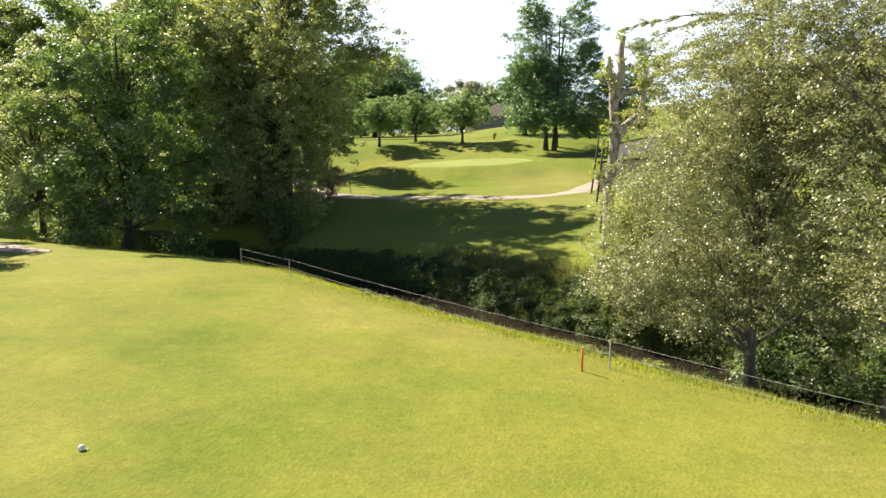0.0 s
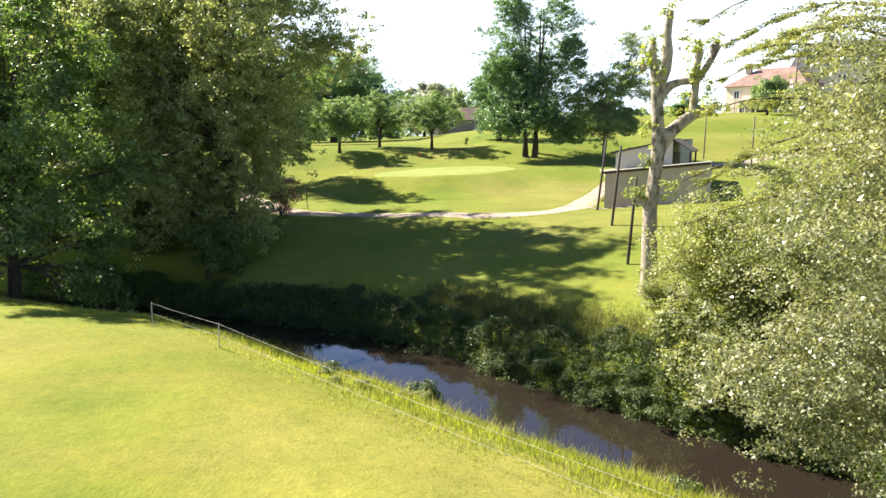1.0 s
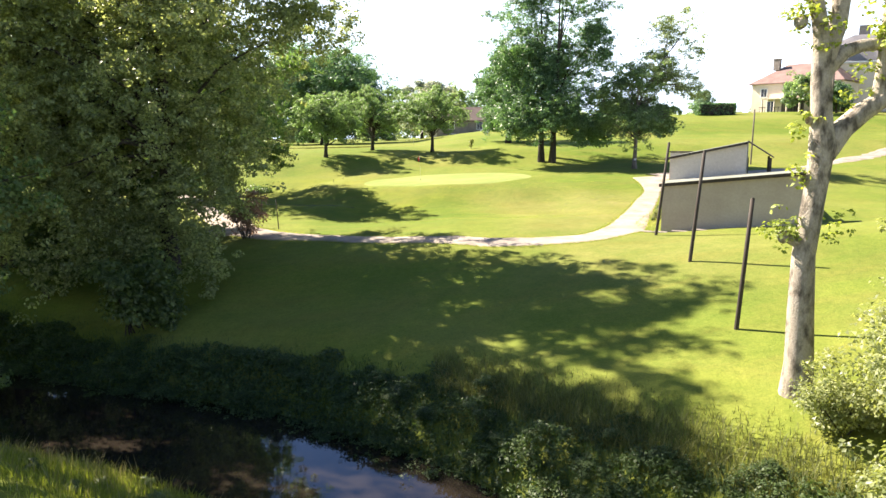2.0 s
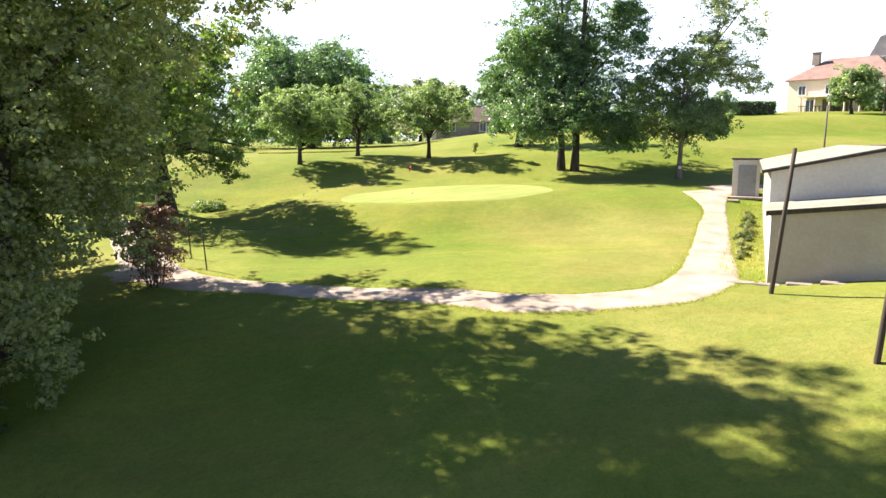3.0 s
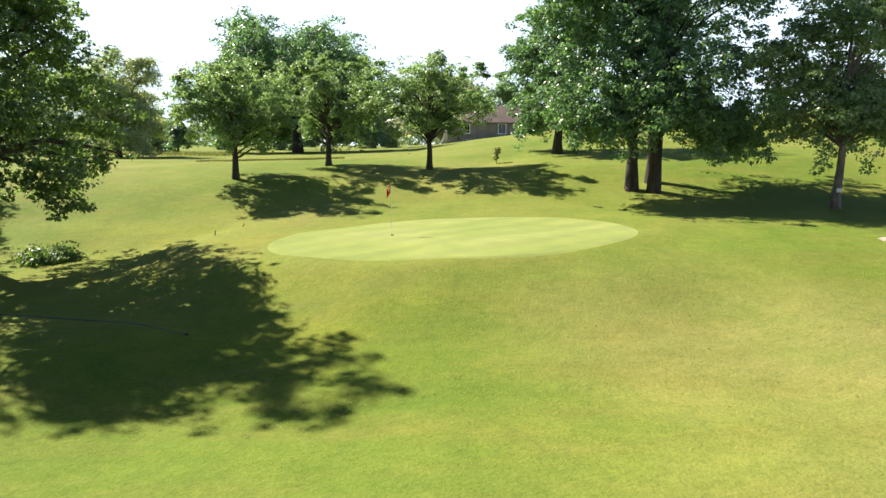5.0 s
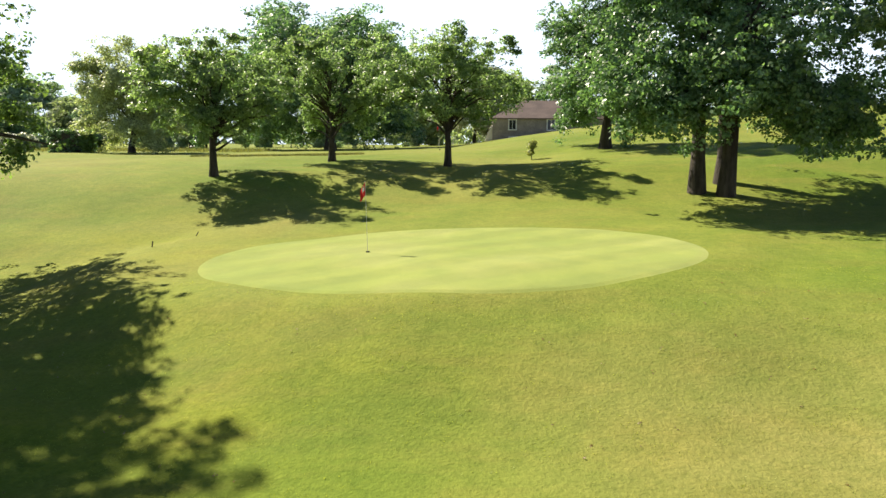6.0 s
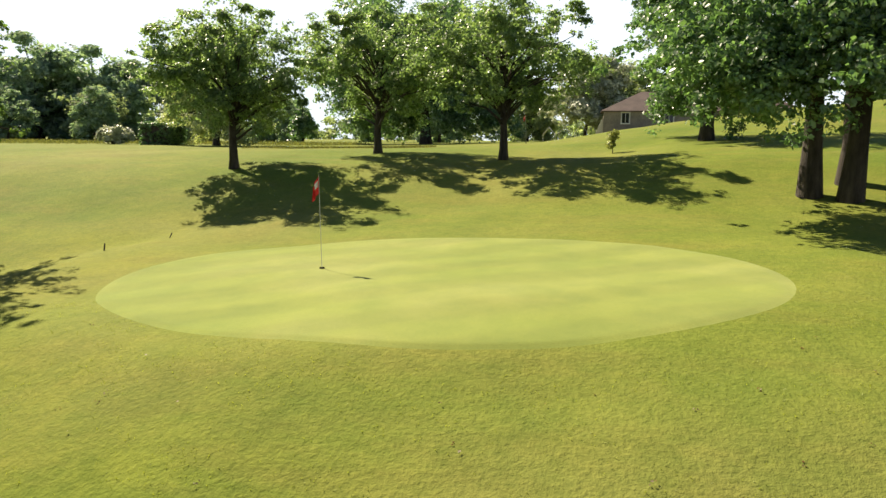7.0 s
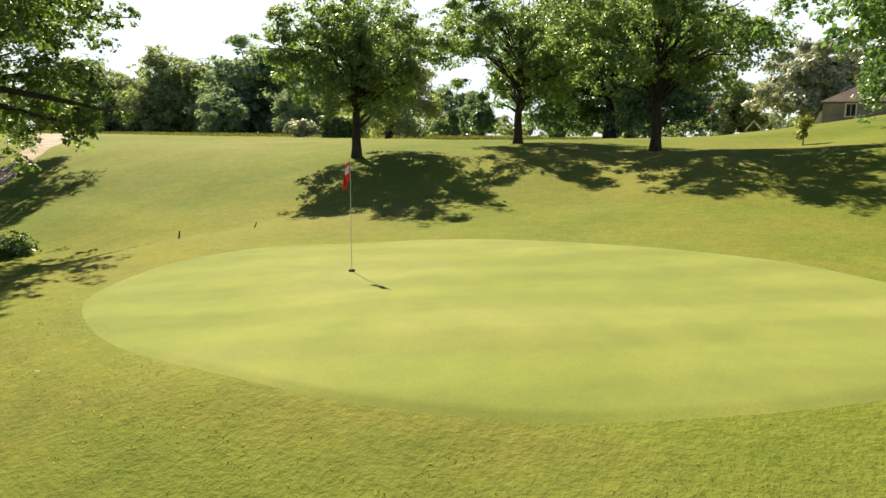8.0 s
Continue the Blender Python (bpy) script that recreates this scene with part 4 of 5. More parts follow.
keep = (DQ > 1.8) & (DQ < reach)
Q, DQ, lumpy, reach = Q[keep], DQ[keep], lumpy[keep], reach[keep]
tall = (0.25 + 0.45 * smooth(-0.4, 0.8, lumpy)) * np.clip((reach - DQ) / 1.6, 0.12, 1)
QC = np.concatenate((Q, (ground_z(Q[:, 0], Q[:, 1]) + tall * rb.uniform(0.1, 1.0, len(Q)))[:, None]), 1)
QD = rb.normal(0, 0.5, QC.shape) + np.array([0.1, -0.3, 0.5])
v, f = leaf_cloud(rb, QC, QD / np.linalg.norm(QD, axis=1)[:, None], rb.uniform(0.10, 0.26, len(QC)), 16, 0.085, 0.2, True)
tagged(array_part("bank_undergrowth", v, f, LEAF_SCRUB), "dense nettles and bramble covering the stream bank", "undergrowth", kind="stuff")
shrub("water_weed", -0.55, 30.6, 1.0, 1.0, 110, 22, 0.08, LEAF_SCRUB, "small leafy bush rooted at the water's edge", 75, 0.22)
shrub("low_bush", -14.6, 75.6, 2.4, 0.6, 120, 20, 0.16, LEAF_COPPER, "low copper-leaved bush at the foot of a tree", 76, 0.3)
shrub("low_bush", -12.6, 79.9, 2.8, 0.3, 110, 20, 0.14, LEAF_IVY, "low green bush behind the tree trunk", 77, 0.35)
shrub("copper_bush", -9.5, 59.7, 2.6, 2.9, 200, 18, 0.12, LEAF_COPPER, "loose copper-leaved bush beside the path", 78, 0.4)
shrub("understorey_bush", -11.5, 49.0, 4.2, 3.2, 420, 24, 0.17, LEAF_SHRUB, "dark bush under the bank trees", 79, 0.45)
shrub("understorey_bush", -16.5, 52.5, 5.0, 3.6, 420, 24, 0.18, LEAF_SHRUB, "dark bush under the bank trees", 80, 0.45)
shrub("understorey_bush", -23.0, 55.0, 6.0, 3.6, 420, 24, 0.2, LEAF_SHRUB, "dark bush under the bank trees", 81, 0.5)
shed_weeds = [shrub("wall_foot_weed", 0, 0, 0.6, 0.6, 30, 16, 0.065, (LEAF_SHRUB, LEAF_LIGHT)[k], "clump of green weeds growing beside the shed", 82 + k, 0.15, "weeds beside the shed", "weed") for k in range(2)]
for k in range(22):
    along = 4.0 + 11.0 * k / 21 + rb.uniform(-0.25, 0.25)
    out = -0.95 + 0.02 * along + rb.uniform(-0.22, 0.22)
    x, y = 12.1 + 0.891 * out + 0.454 * along, 55.0 - 0.454 * out + 0.891 * along
    m = pose(x, y, gz(x, y) - 0.03, 0, 0, rb.uniform(0, 360))
    ob = shed_weeds[k] if k < 2 else copy_thing(shed_weeds[rb.integers(3) // 2], m)
    ob.matrix_world = m
    sc = rb.uniform(0.3, 0.78)
    ob.scale = (sc, sc, sc * rb.uniform(0.7, 1.2))
weeds = [shrub("bank_weed", -4.5, 27.5, 0.9, 0.6, 40, 16, 0.07, lm, "leafy weed in the long bank grass", 140 + k, 0.18, "weeds on the mown bank", "weed") for k, lm in enumerate((LEAF_LIGHT, LEAF_SHRUB))]
placed = 0
for k in range(400):
    x, y = rb.uniform(-12, 9), rb.uniform(12, 42)
    dd_ = float(river_side(x, y))
    if placed < 34 and -6.8 < dd_ < -2.7:
        m = pose(x, y, gz(x, y) - 0.05, 0, 0, rb.uniform(0, 360))
        if placed < 2:
            weeds[placed].matrix_world = m
            ob = weeds[placed]
        else:
            ob = copy_thing(weeds[placed % 2], m)
        sc = rb.uniform(0.4, 0.95)
        ob.scale = (sc, sc, sc)
        placed += 1

# young tree on the lawn
tree("sapling", 7.1, 99.2, 1.2, [(0.05, 0, 0.82, 0.28, 0.28, 0.34), (-0.12, 0, 0.5, 0.16, 0.16, 0.2)], 60, 12, 0.10, LEAF_LIGHT, BARK, 0.025, "small young tree with bright leaves on the lawn", 90, clump_r=0.16, holes=0.1, limbs=10, sink=0.1)


# grass standing along the banks
def blades(name, pts, heights, width, lean_by, material, seed, label):
    rng = np.random.default_rng(seed)
    n = len(pts)
    base = np.concatenate((pts, ground_z(pts[:, 0], pts[:, 1])[:, None] - 0.03), 1)
    a = rng.uniform(0, 6.283, n)
    side = np.stack((np.cos(a), np.sin(a), np.zeros(n)), 1) * width * rng.uniform(0.6, 1.4, (n, 1))
    b = rng.uniform(0, 6.283, n)
    bend = np.stack((np.cos(b), np.sin(b), np.zeros(n)), 1) * heights[:, None] * rng.uniform(0.1, lean_by, (n, 1))
    up = np.array([0, 0, 1.0]) * heights[:, None]
    v = np.stack((base - side, base + side, base + side * 0.7 + up * 0.6 + bend * 0.35, base - side * 0.7 + up * 0.6 + bend * 0.35, base + up + bend), 1).reshape(-1, 3)
    i = np.arange(n)[:, None] * 5
    f = np.concatenate((i + [[0, 1, 2]], i + [[0, 2, 3]], i + [[3, 2, 4]]), 1).reshape(-1, 3)
    ob = array_part(name, v, f, material)
    return tagged(ob, label, "grass", kind="stuff")


rg = np.random.default_rng(77)
P = np.stack((rg.uniform(-24, 16, 520000), rg.uniform(8, 50, 520000)), 1)
D = river_side(P[:, 0], P[:, 1])
clumpy = np.sin(P[:, 0] * 1.7 + np.sin(P[:, 1] * 1.3) * 2) * np.sin(P[:, 1] * 1.9 + np.sin(P[:, 0] * 0.9) * 2)
weight = smooth(-11.5, -6.0, D) * (D < -2.35) * (0.6 + 0.4 * clumpy)
keep = rg.uniform(0, 1, len(P)) < weight
P, D = P[keep], D[keep]
blades("bank_grass", P, (0.06 + 0.30 * smooth(-9.0, -4.0, D)) * rg.uniform(0.5, 1.3, len(P)), 0.010, 0.7, REED, 78, "long unmown grass on the stream bank")
P = np.stack((rg.uniform(-22, 14, 120000), rg.uniform(8, 48, 120000)), 1)
D = river_side(P[:, 0], P[:, 1])
clumpy = np.sin(P[:, 0] * 1.1 + 2 * np.sin(P[:, 1] * 0.9)) * np.sin(P[:, 1] * 1.3 + 2 * np.sin(P[:, 0] * 0.7))
keep = (D < -2.5) & (D > -7.6) & (rg.uniform(0, 1, len(P)) < 0.35 + 0.5 * clumpy)
P, D = P[keep], D[keep]
blades("seed_grass", P, (0.18 + 0.40 * smooth(-7.0, -4.2, D)) * rg.uniform(0.5, 1.25, len(P)), 0.007, 0.7, STRAW, 85, "straw-coloured seeding grass along the cord fence")
P = np.stack((rg.uniform(-20, 16, 160000), rg.uniform(22, 60, 160000)), 1)
D = river_side(P[:, 0], P[:, 1])
keep = (D > 2.5) & (rg.uniform(0, 1, len(P)) < 1 - smooth(4.0, 6.6, D))
P, D = P[keep], D[keep]
blades("bank_grass", P, rg.uniform(0.35, 1.0, len(P)) * (0.5 - 0.4 * smooth(4.0, 6.2, D)), 0.010, 0.8, LEAF_SCRUB, 79, "rank grass along the wooded bank")
P = np.stack((rg.uniform(0, 9.5, 60000), rg.uniform(30, 43, 60000)), 1)
D = river_side(P[:, 0], P[:, 1])
keep = (D > 4.4) & (rg.uniform(0, 1, len(P)) < 0.8 * (1 - smooth(5.2, 7.0, D)))
P, D = P[keep], D[keep]
blades("rank_grass", P, rg.uniform(0.3, 1.0, len(P)) * (0.55 - 0.38 * smooth(4.8, 6.8, D)), 0.009, 0.8, LEAF_DRY, 83, "dry rank grass above the bank scrub")
P = np.stack((rg.uniform(11.5, 21, 26000), rg.uniform(53, 76, 26000)), 1)
rel = P - np.array([12.1, 55.0])
U, V = rel @ np.array([0.891, -0.454]), rel @ np.array([0.454, 0.891])
keep = (U < -0.05) & (U > -1.7 + 0.03 * V) & (V > -0.5) & (V < 18.5)
blades("path_side_grass", P[keep], rg.uniform(0.05, 0.2, int(keep.sum())), 0.010, 0.8, REED, 80, "weedy grass strip between path and shed")


P = np.stack((rg.uniform(-4, 15, 260000), rg.uniform(62, 76, 260000)), 1)
rough = np.sin(P[:, 0] * 2.1 + 2 * np.sin(P[:, 1] * 0.8)) * np.sin(P[:, 1] * 2.7 + 2 * np.sin(P[:, 0] * 1.1)) + 0.6 * np.sin(P[:, 0] * 7.3 + P[:, 1] * 3.1) * np.sin(P[:, 1] * 8.1 - P[:, 0] * 2.2)
onto = np.hypot((P[:, 0] - 2.95) / 7.0, (P[:, 1] - 78.0 + 0.114 * (P[:, 0] - 2.95)) / 4.55) > 1.0
keep = onto & (rg.uniform(-0.4, 2.2, len(P)) < rough)
blades("turf_tufts", P[keep], rg.uniform(0.02, 0.06, int(keep.sum())), 0.006, 1.2, REED, 81, "short uneven turf on the slope before the green")


# ragged grass along the edges of the gravel
edge_pts = []
for line, sgn in ((inner, 1), (outer, -1)):
    Q = np.array(line, float)
    s = np.linspace(0, 1, len(Q))
    u = rg.uniform(0, 1, 9000)
    edge_pts.append(np.stack((curve_fn(s, Q[:, 0])(u), curve_fn(s, Q[:, 1])(u)), 1) + rg.normal(0, 0.09, (9000, 2)))
edge_pts = np.concatenate(edge_pts)
blades("path_edge_grass", edge_pts, rg.uniform(0.03, 0.11, len(edge_pts)), 0.008, 1.0, REED, 84, "short grass straggling over the gravel edge")


# ---- the pollarded plane tree ----
def pollard(x, y):
    root = empty("pollarded_tree", x, y, gz(x, y))
    z0 = gz(x, y)
    def q(a, z, dy=0.0):
        return (a, dy, z - z0)
    tubes = [
        tube_arrays([q(-0.1, z0 - 0.3), q(-0.1, -2.4), q(-0.17, -1.0), q(-0.2, 0.3), q(-0.08, 1.3), q(0, 2.2), q(0.05, 2.9), q(-0.05, 3.6), q(-0.1, 4.3), q(-0.1, 5.0)], [0.42, 0.34, 0.29, 0.27, 0.25, 0.25, 0.30, 0.24, 0.22, 0.25], 14),
        tube_arrays([q(-0.1, 4.8), q(-0.28, 5.5, -0.1), q(-0.42, 6.1, -0.1), q(-0.42, 6.7, -0.12)], [0.22, 0.17, 0.15, 0.07], 10),
        tube_arrays([q(-0.05, 4.8), q(0.18, 5.6), q(0.22, 6.2), q(0.15, 6.8), q(0.22, 7.6)], [0.22, 0.20, 0.20, 0.16, 0.14], 10),
        tube_arrays([q(-0.02, 4.6), q(0.4, 5.0), q(0.8, 5.12), q(1.25, 5.15)], [0.2, 0.17, 0.15, 0.13], 10),
        tube_arrays([q(0.05, 2.7), q(0.5, 3.25), q(0.95, 3.65), q(1.4, 3.92), q(1.95, 4.02)], [0.30, 0.25, 0.22, 0.19, 0.16], 12),
        tube_arrays([q(1.3, 3.85), q(1.33, 4.6), q(1.36, 5.2), q(1.36, 5.8), q(1.42, 6.25)], [0.17, 0.14, 0.15, 0.13, 0.17], 10),
        tube_arrays([q(1.38, 5.1), q(1.7, 5.6), q(1.98, 6.1), q(2.05, 6.45)], [0.13, 0.13, 0.13, 0.2], 10),
        tube_arrays([q(-0.2, 0.55), q(-0.5, 0.65), q(-0.72, 0.75)], [0.14, 0.13, 0.1], 8),
        tube_arrays([q(-0.05, 2.0), q(-0.35, 2.1)], [0.14, 0.1], 8),
        tube_arrays([q(-0.05, 3.4), q(-0.36, 3.45)], [0.14, 0.1], 8),
    ]
    tv, tf = join_tubes(tubes)
    rng = np.random.default_rng(5)
    bump = np.sin(tv[:, 2] * 9 + tv[:, 0] * 7) * np.sin(tv[:, 1] * 11 + tv[:, 2] * 3)
    tv = tv + rng.normal(0, 0.012, tv.shape) + 0.02 * bump[:, None] * np.array([1, 1, 0])
    array_part("trunk", tv, tf, PALE_BARK, root, True)
    knobs = [q(-0.42, 6.15, -0.1), q(-0.75, 5.6, -0.1), q(0.22, 7.6), q(1.42, 6.25), q(2.05, 6.45), q(2.0, 4.02), q(-0.72, 0.75), q(1.3, 5.15)]
    for k in knobs:
        bm = bmesh.new()
        bmesh.ops.create_icosphere(bm, subdivisions=2, radius=0.16)
        for v in bm.verts:
            v.co *= 1 + 0.25 * noise.noise(v.co * 9 + Vector(k))
            v.co += Vector(k)
        part("knob", bm, PALE_BARK, root, "", True)
    tufts = [q(-0.62, 5.8, -0.2), q(-0.5, 6.4), q(-0.2, 5.2, -0.3), q(0.95, 6.4), q(1.4, 6.5), q(1.5, 5.5, -0.2), q(1.9, 5.0), q(1.9, 4.4), q(0.3, 3.9), q(-0.75, 0.75), q(-0.4, 2.1), q(-0.4, 3.4), q(1.1, 5.6), q(0.9, 4.4), q(0.5, 1.0, -0.2)]
    c = np.repeat(np.array(tufts), 9, 0) + rng.normal(0, 0.2, (135, 3))
    d = rng.normal(0, 0.6, c.shape) + np.array([0, 0, 0.5])
    d /= np.linalg.norm(d, axis=1)[:, None]
    tips = np.repeat(np.array(knobs), 14, 0) + rng.normal(0, 0.16, (14 * len(knobs), 3)) + np.array([0, 0, 0.1])
    c = np.concatenate((c, tips))
    d = np.concatenate((d, np.tile([0, 0, 1.0], (len(tips), 1))))
    v, f = leaf_cloud(rng, c, d, np.full(len(c), 0.2), 10, 0.12, 0.1)
    array_part("shoot_growth", v, f, LEAF_FRESH, root)
    return tagged(root, "pollarded pale-barked tree with knobbly cut limbs and fresh shoots", "tree")


pollard(8.66, 36.3)


# ---- sheds beside the path ----
def prism(bm, poly, y0, y1):
    """A solid from an outline in x and z, drawn out along y."""
    a = [bm.verts.new((x, y0, z)) for x, z in poly]
    b = [bm.verts.new((x, y1, z)) for x, z in poly]
    bm.faces.new(a)
    bm.faces.new(b[::-1])
    for i in range(len(poly)):
        j = (i + 1) % len(poly)
        bm.faces.new((a[j], a[i], b[i], b[j]))
    bmesh.ops.recalc_face_normals(bm, faces=bm.faces)


SHED_TURN = math.degrees(math.atan2(-0.454, 0.891))


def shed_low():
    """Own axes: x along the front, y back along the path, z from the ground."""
    root = empty("low_shed", 12.1, 55.0, -1.5, SHED_TURN)
    w, dpt = 6.3, 3.6
    for nm, (x0, x1, y0, y1), (za, zb) in (("front_wall", (0, w, 0, 0.2), (2.2, 2.9)), ("back_wall", (0, w, dpt - 0.2, dpt - 0.02), (2.2, 2.9))):
        bm = bmesh.new()
        prism(bm, [(x0, -0.4), (x1, -0.4), (x1, zb), (x0, za)], y0, y1)
        part(nm, bm, PLASTER, root)
    for nm, x, h, mt in (("side_wall", 0.1, 2.2, WHITE_WALL), ("side_wall", w - 0.1, 2.88, PLASTER)):
        bm = bmesh.new()
        box(bm, x, dpt / 2, (h - 0.4) / 2, 0.2, dpt - 0.44, h + 0.4)
        part(nm, bm, mt, root)
    bm = bmesh.new()
    prism(bm, [(-0.15, 2.20), (w + 0.1, 2.93), (w + 0.1, 3.03), (-0.15, 2.30)], -0.12, dpt - 0.02)
    part("roof", bm, SHEET_ROOF, root, "pale grey-green sheet roof")
    bm = bmesh.new()
    prism(bm, [(-0.17, 2.16), (w + 0.12, 2.89), (w + 0.12, 3.05), (-0.17, 2.32)], -0.18, -0.125)
    part("fascia", bm, DARK_WOOD, root, "dark timber fascia board")
    return tagged(root, "low grey-walled shed with sloping sheet roof", "shed")


def shed_long():
    root = empty("long_shed", 12.1, 55.0, -1.5, SHED_TURN)
    y0, y1, w, e, r = 3.62, 20.0, 3.75, 3.5, 4.3
    bm = bmesh.new()
    prism(bm, [(0, -0.4), (w, -0.4), (w, r), (0, e)], y0, y0 + 0.2)
    part("gable_wall", bm, WHITE_WALL, root)
    bm = bmesh.new()
    prism(bm, [(0, -0.4), (w, -0.4), (w, r), (0, e)], y1 - 0.2, y1)
    part("gable_wall", bm, PLASTER, root)
    for x, h in ((0.1, e), (w - 0.1, r - 0.05)):
        bm = bmesh.new()
        box(bm, x, (y0 + y1) / 2, (h - 0.4) / 2, 0.2, y1 - y0 - 0.44, h + 0.4)
        part("side_wall", bm, CEMENT, root, "weathered grey cement wall")
    bm = bmesh.new()
    prism(bm, [(-0.3, e - 0.05), (w, r + 0.02), (w, r + 0.1), (-0.3, e + 0.03)], y0 - 0.25, y1 + 0.1)
    part("roof", bm, SHEET_ROOF, root, "pale grey-green sheet roof")
    bm = bmesh.new()
    prism(bm, [(-0.32, e - 0.10), (w + 0.02, r - 0.03), (w + 0.02, r + 0.07), (-0.32, e + 0.0)], y0 - 0.31, y0 - 0.255)
    part("fascia", bm, DARK_WOOD, root, "dark timber barge board")
    bm = bmesh.new()
    box(bm, -0.315, (y0 + y1) / 2, e - 0.02, 0.03, y1 - y0 + 0.3, 0.07)
    part("eaves_board", bm, DARK_WOOD, root)
    bm = bmesh.new()
    prism(bm, [(w + 0.01, r + 0.08), (w + 1.3, r - 0.75), (w + 1.3, r - 0.68), (w + 0.01, r + 0.16)], y0 - 0.2, y0 + 5)
    part("porch_roof", bm, BROWN_TILE, root, "short tiled porch roof")
    for yy in (y0 + 0.1, y0 + 4.7):
        bm = bmesh.new()
        box(bm, w + 1.15, yy, (r - 0.75) / 2, 0.12, 0.12, r - 0.72, 0.01)
        part("porch_post", bm, DARK_WOOD, root)
    for k in range(9):
        bm = bmesh.new()
        box(bm, w + 0.02 + 0.06, y0 + 0.6 + k * 0.47, 1.9, 0.05, 0.4, 3.2, 0.006)
        part("board", bm, DARK_WOOD, root)
    return tagged(root, "long low shed with pale walls and sheet roof", "shed")


def meter_hut():
    root = empty("small_hut", 19.62, 73.6, gz(19.8, 73.2), SHED_TURN)
    bm = bmesh.new()
    box(bm, 0.78, 0.75, 1.05, 1.5, 1.4, 2.3, 0.02)
    part("body", bm, WHITE_WALL, root)
    bm = bmesh.new()
    box(bm, 0.78, 0.75, 2.25, 1.66, 1.6, 0.08, 0.01)
    part("roof", bm, DARK_WOOD, root, "thin dark roof edge")
    bm = bmesh.new()
    box(bm, 0.85, 0.025, 0.95, 0.98, 0.06, 1.86, 0.008)
    d = part("door", bm, GREY_DOOR, root, "plain grey door")
    bm = bmesh.new()
    box(bm, 1.22, -0.03, 0.95, 0.03, 0.05, 0.14, 0.006)
    part("door_handle", bm, DARK_WOOD, d)
    bm = bmesh.new()
    box(bm, 0.78, -0.3, 0.0, 1.9, 0.9, 0.12, 0.02)
    part("doorstep", bm, STONE, root)
    return tagged(root, "small white hut with a grey door", "hut")


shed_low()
shed_long()
meter_hut()


# ---- posts ----
def post(name, x, y, h, r, lean_x, lean_y, material, label, group="", top=1.0):
    root = empty(name, x, y, gz(x, y))
    v, f = tube_arrays([(0, 0, -0.4), (lean_x * 0.02, lean_y * 0.02, 0), (lean_x * 0.52, lean_y * 0.5, h * 0.5), (lean_x, lean_y, h), (lean_x, lean_y, h + 0.01)], [r, r, r * 0.93, r * 0.86 * top, 0.004], 10)
    array_part("shaft", [tuple(p) for p in v], f, material, root, True)
    bm = bmesh.new()
    bmesh.ops.create_cone(bm, cap_ends=True, segments=10, radius1=r * 0.9, radius2=r * 0.6, depth=0.04, matrix=Matrix.Translation((lean_x, lean_y, h + 0.01)))
    part("cap", bm, material, root)
    return tagged(root, label, "post", group)


for x, y, h, lx in ((11.0, 52.7, 4.3, 0.42), (10.1, 46.6, 4.2, 0.34), (9.05, 40.5, 3.95, 0.24)):
    post("net_post", x, y, h, 0.07, lx, 0, DARK_WOOD, "tall dark timber post leaning slightly in the grass", "posts along the bank")
for x, y, h in ((31.0, 73.2, 4.9), (30.3, 82.0, 4.8)):
    post("net_post", x, y, h, 0.07, 0.05, 0, TIMBER, "tall weathered timber post on the hillside", "posts on the hillside")
post("utility_pole", 60.2, 118.7, 16.5 - gz(60.2, 118.7), 0.14, 0, 0, TIMBER, "tall timber utility pole near the houses")
post("path_post", -8.05, 61.9, 1.75, 0.03, -0.12, 0, DARK_WOOD, "thin dark post at the path fork", "posts at the path fork")
post("path_post", -9.4, 64.5, 1.7, 0.03, -0.1, 0, DARK_WOOD, "thin dark post at the path fork", "posts at the path fork")
post("marker_peg", -6.55, 81.25, 0.17, 0.022, 0.03, 0, DARK_WOOD, "short dark peg in the grass by the green", "pegs by the green")
post("marker_peg", -5.9, 83.3, 0.13, 0.018, 0.08, 0, DARK_WOOD, "short dark peg in the grass by the green", "pegs by the green")
post("water_stake", 3.3, 16.2, 0.55, 0.03, 0.0, 0, ORANGE, "short orange stake marking the water hazard", top=1.1)


# ---- cord fence along the bank ----
def cord_fence():
    spots = [(14.5, 5.5), (9.2, 12.2), (4.15, 17.0), (-6.45, 29.3), (-9.2, 31.9)]
    root = empty("cord_fence", *spots[2], gz(*spots[2]))
    ox, oy, oz = spots[2][0], spots[2][1], gz(*spots[2])
    tops = []
    for x, y in spots:
        z = gz(x, y)
        v, f = tube_arrays([(x - ox, y - oy, z - oz - 0.3), (x - ox, y - oy, z - oz + 0.3), (x - ox, y - oy, z - oz + 0.74), (x - ox, y - oy, z - oz + 0.76)], [0.018, 0.018, 0.016, 0.006], 8)
        array_part("post", [tuple(p) for p in v], f, ROPE, root, True)
        tops.append(Vector((x - ox, y - oy, z - oz)))
    for hgt in (0.72, 0.38):
        for a, b in zip(tops[:-1], tops[1:]):
            pts = [a.lerp(b, u) + Vector((0, 0, hgt - 0.02 * (a - b).length * u * (1 - u))) for u in np.linspace(0, 1, 12)]
            v, f = tube_arrays(pts, [0.0035] * 12, 5)
            array_part("cord", [tuple(p) for p in v], f, ROPE, root, True)
    return tagged(root, "low white cord fence on thin posts along the bank", "fence")


cord_fence()


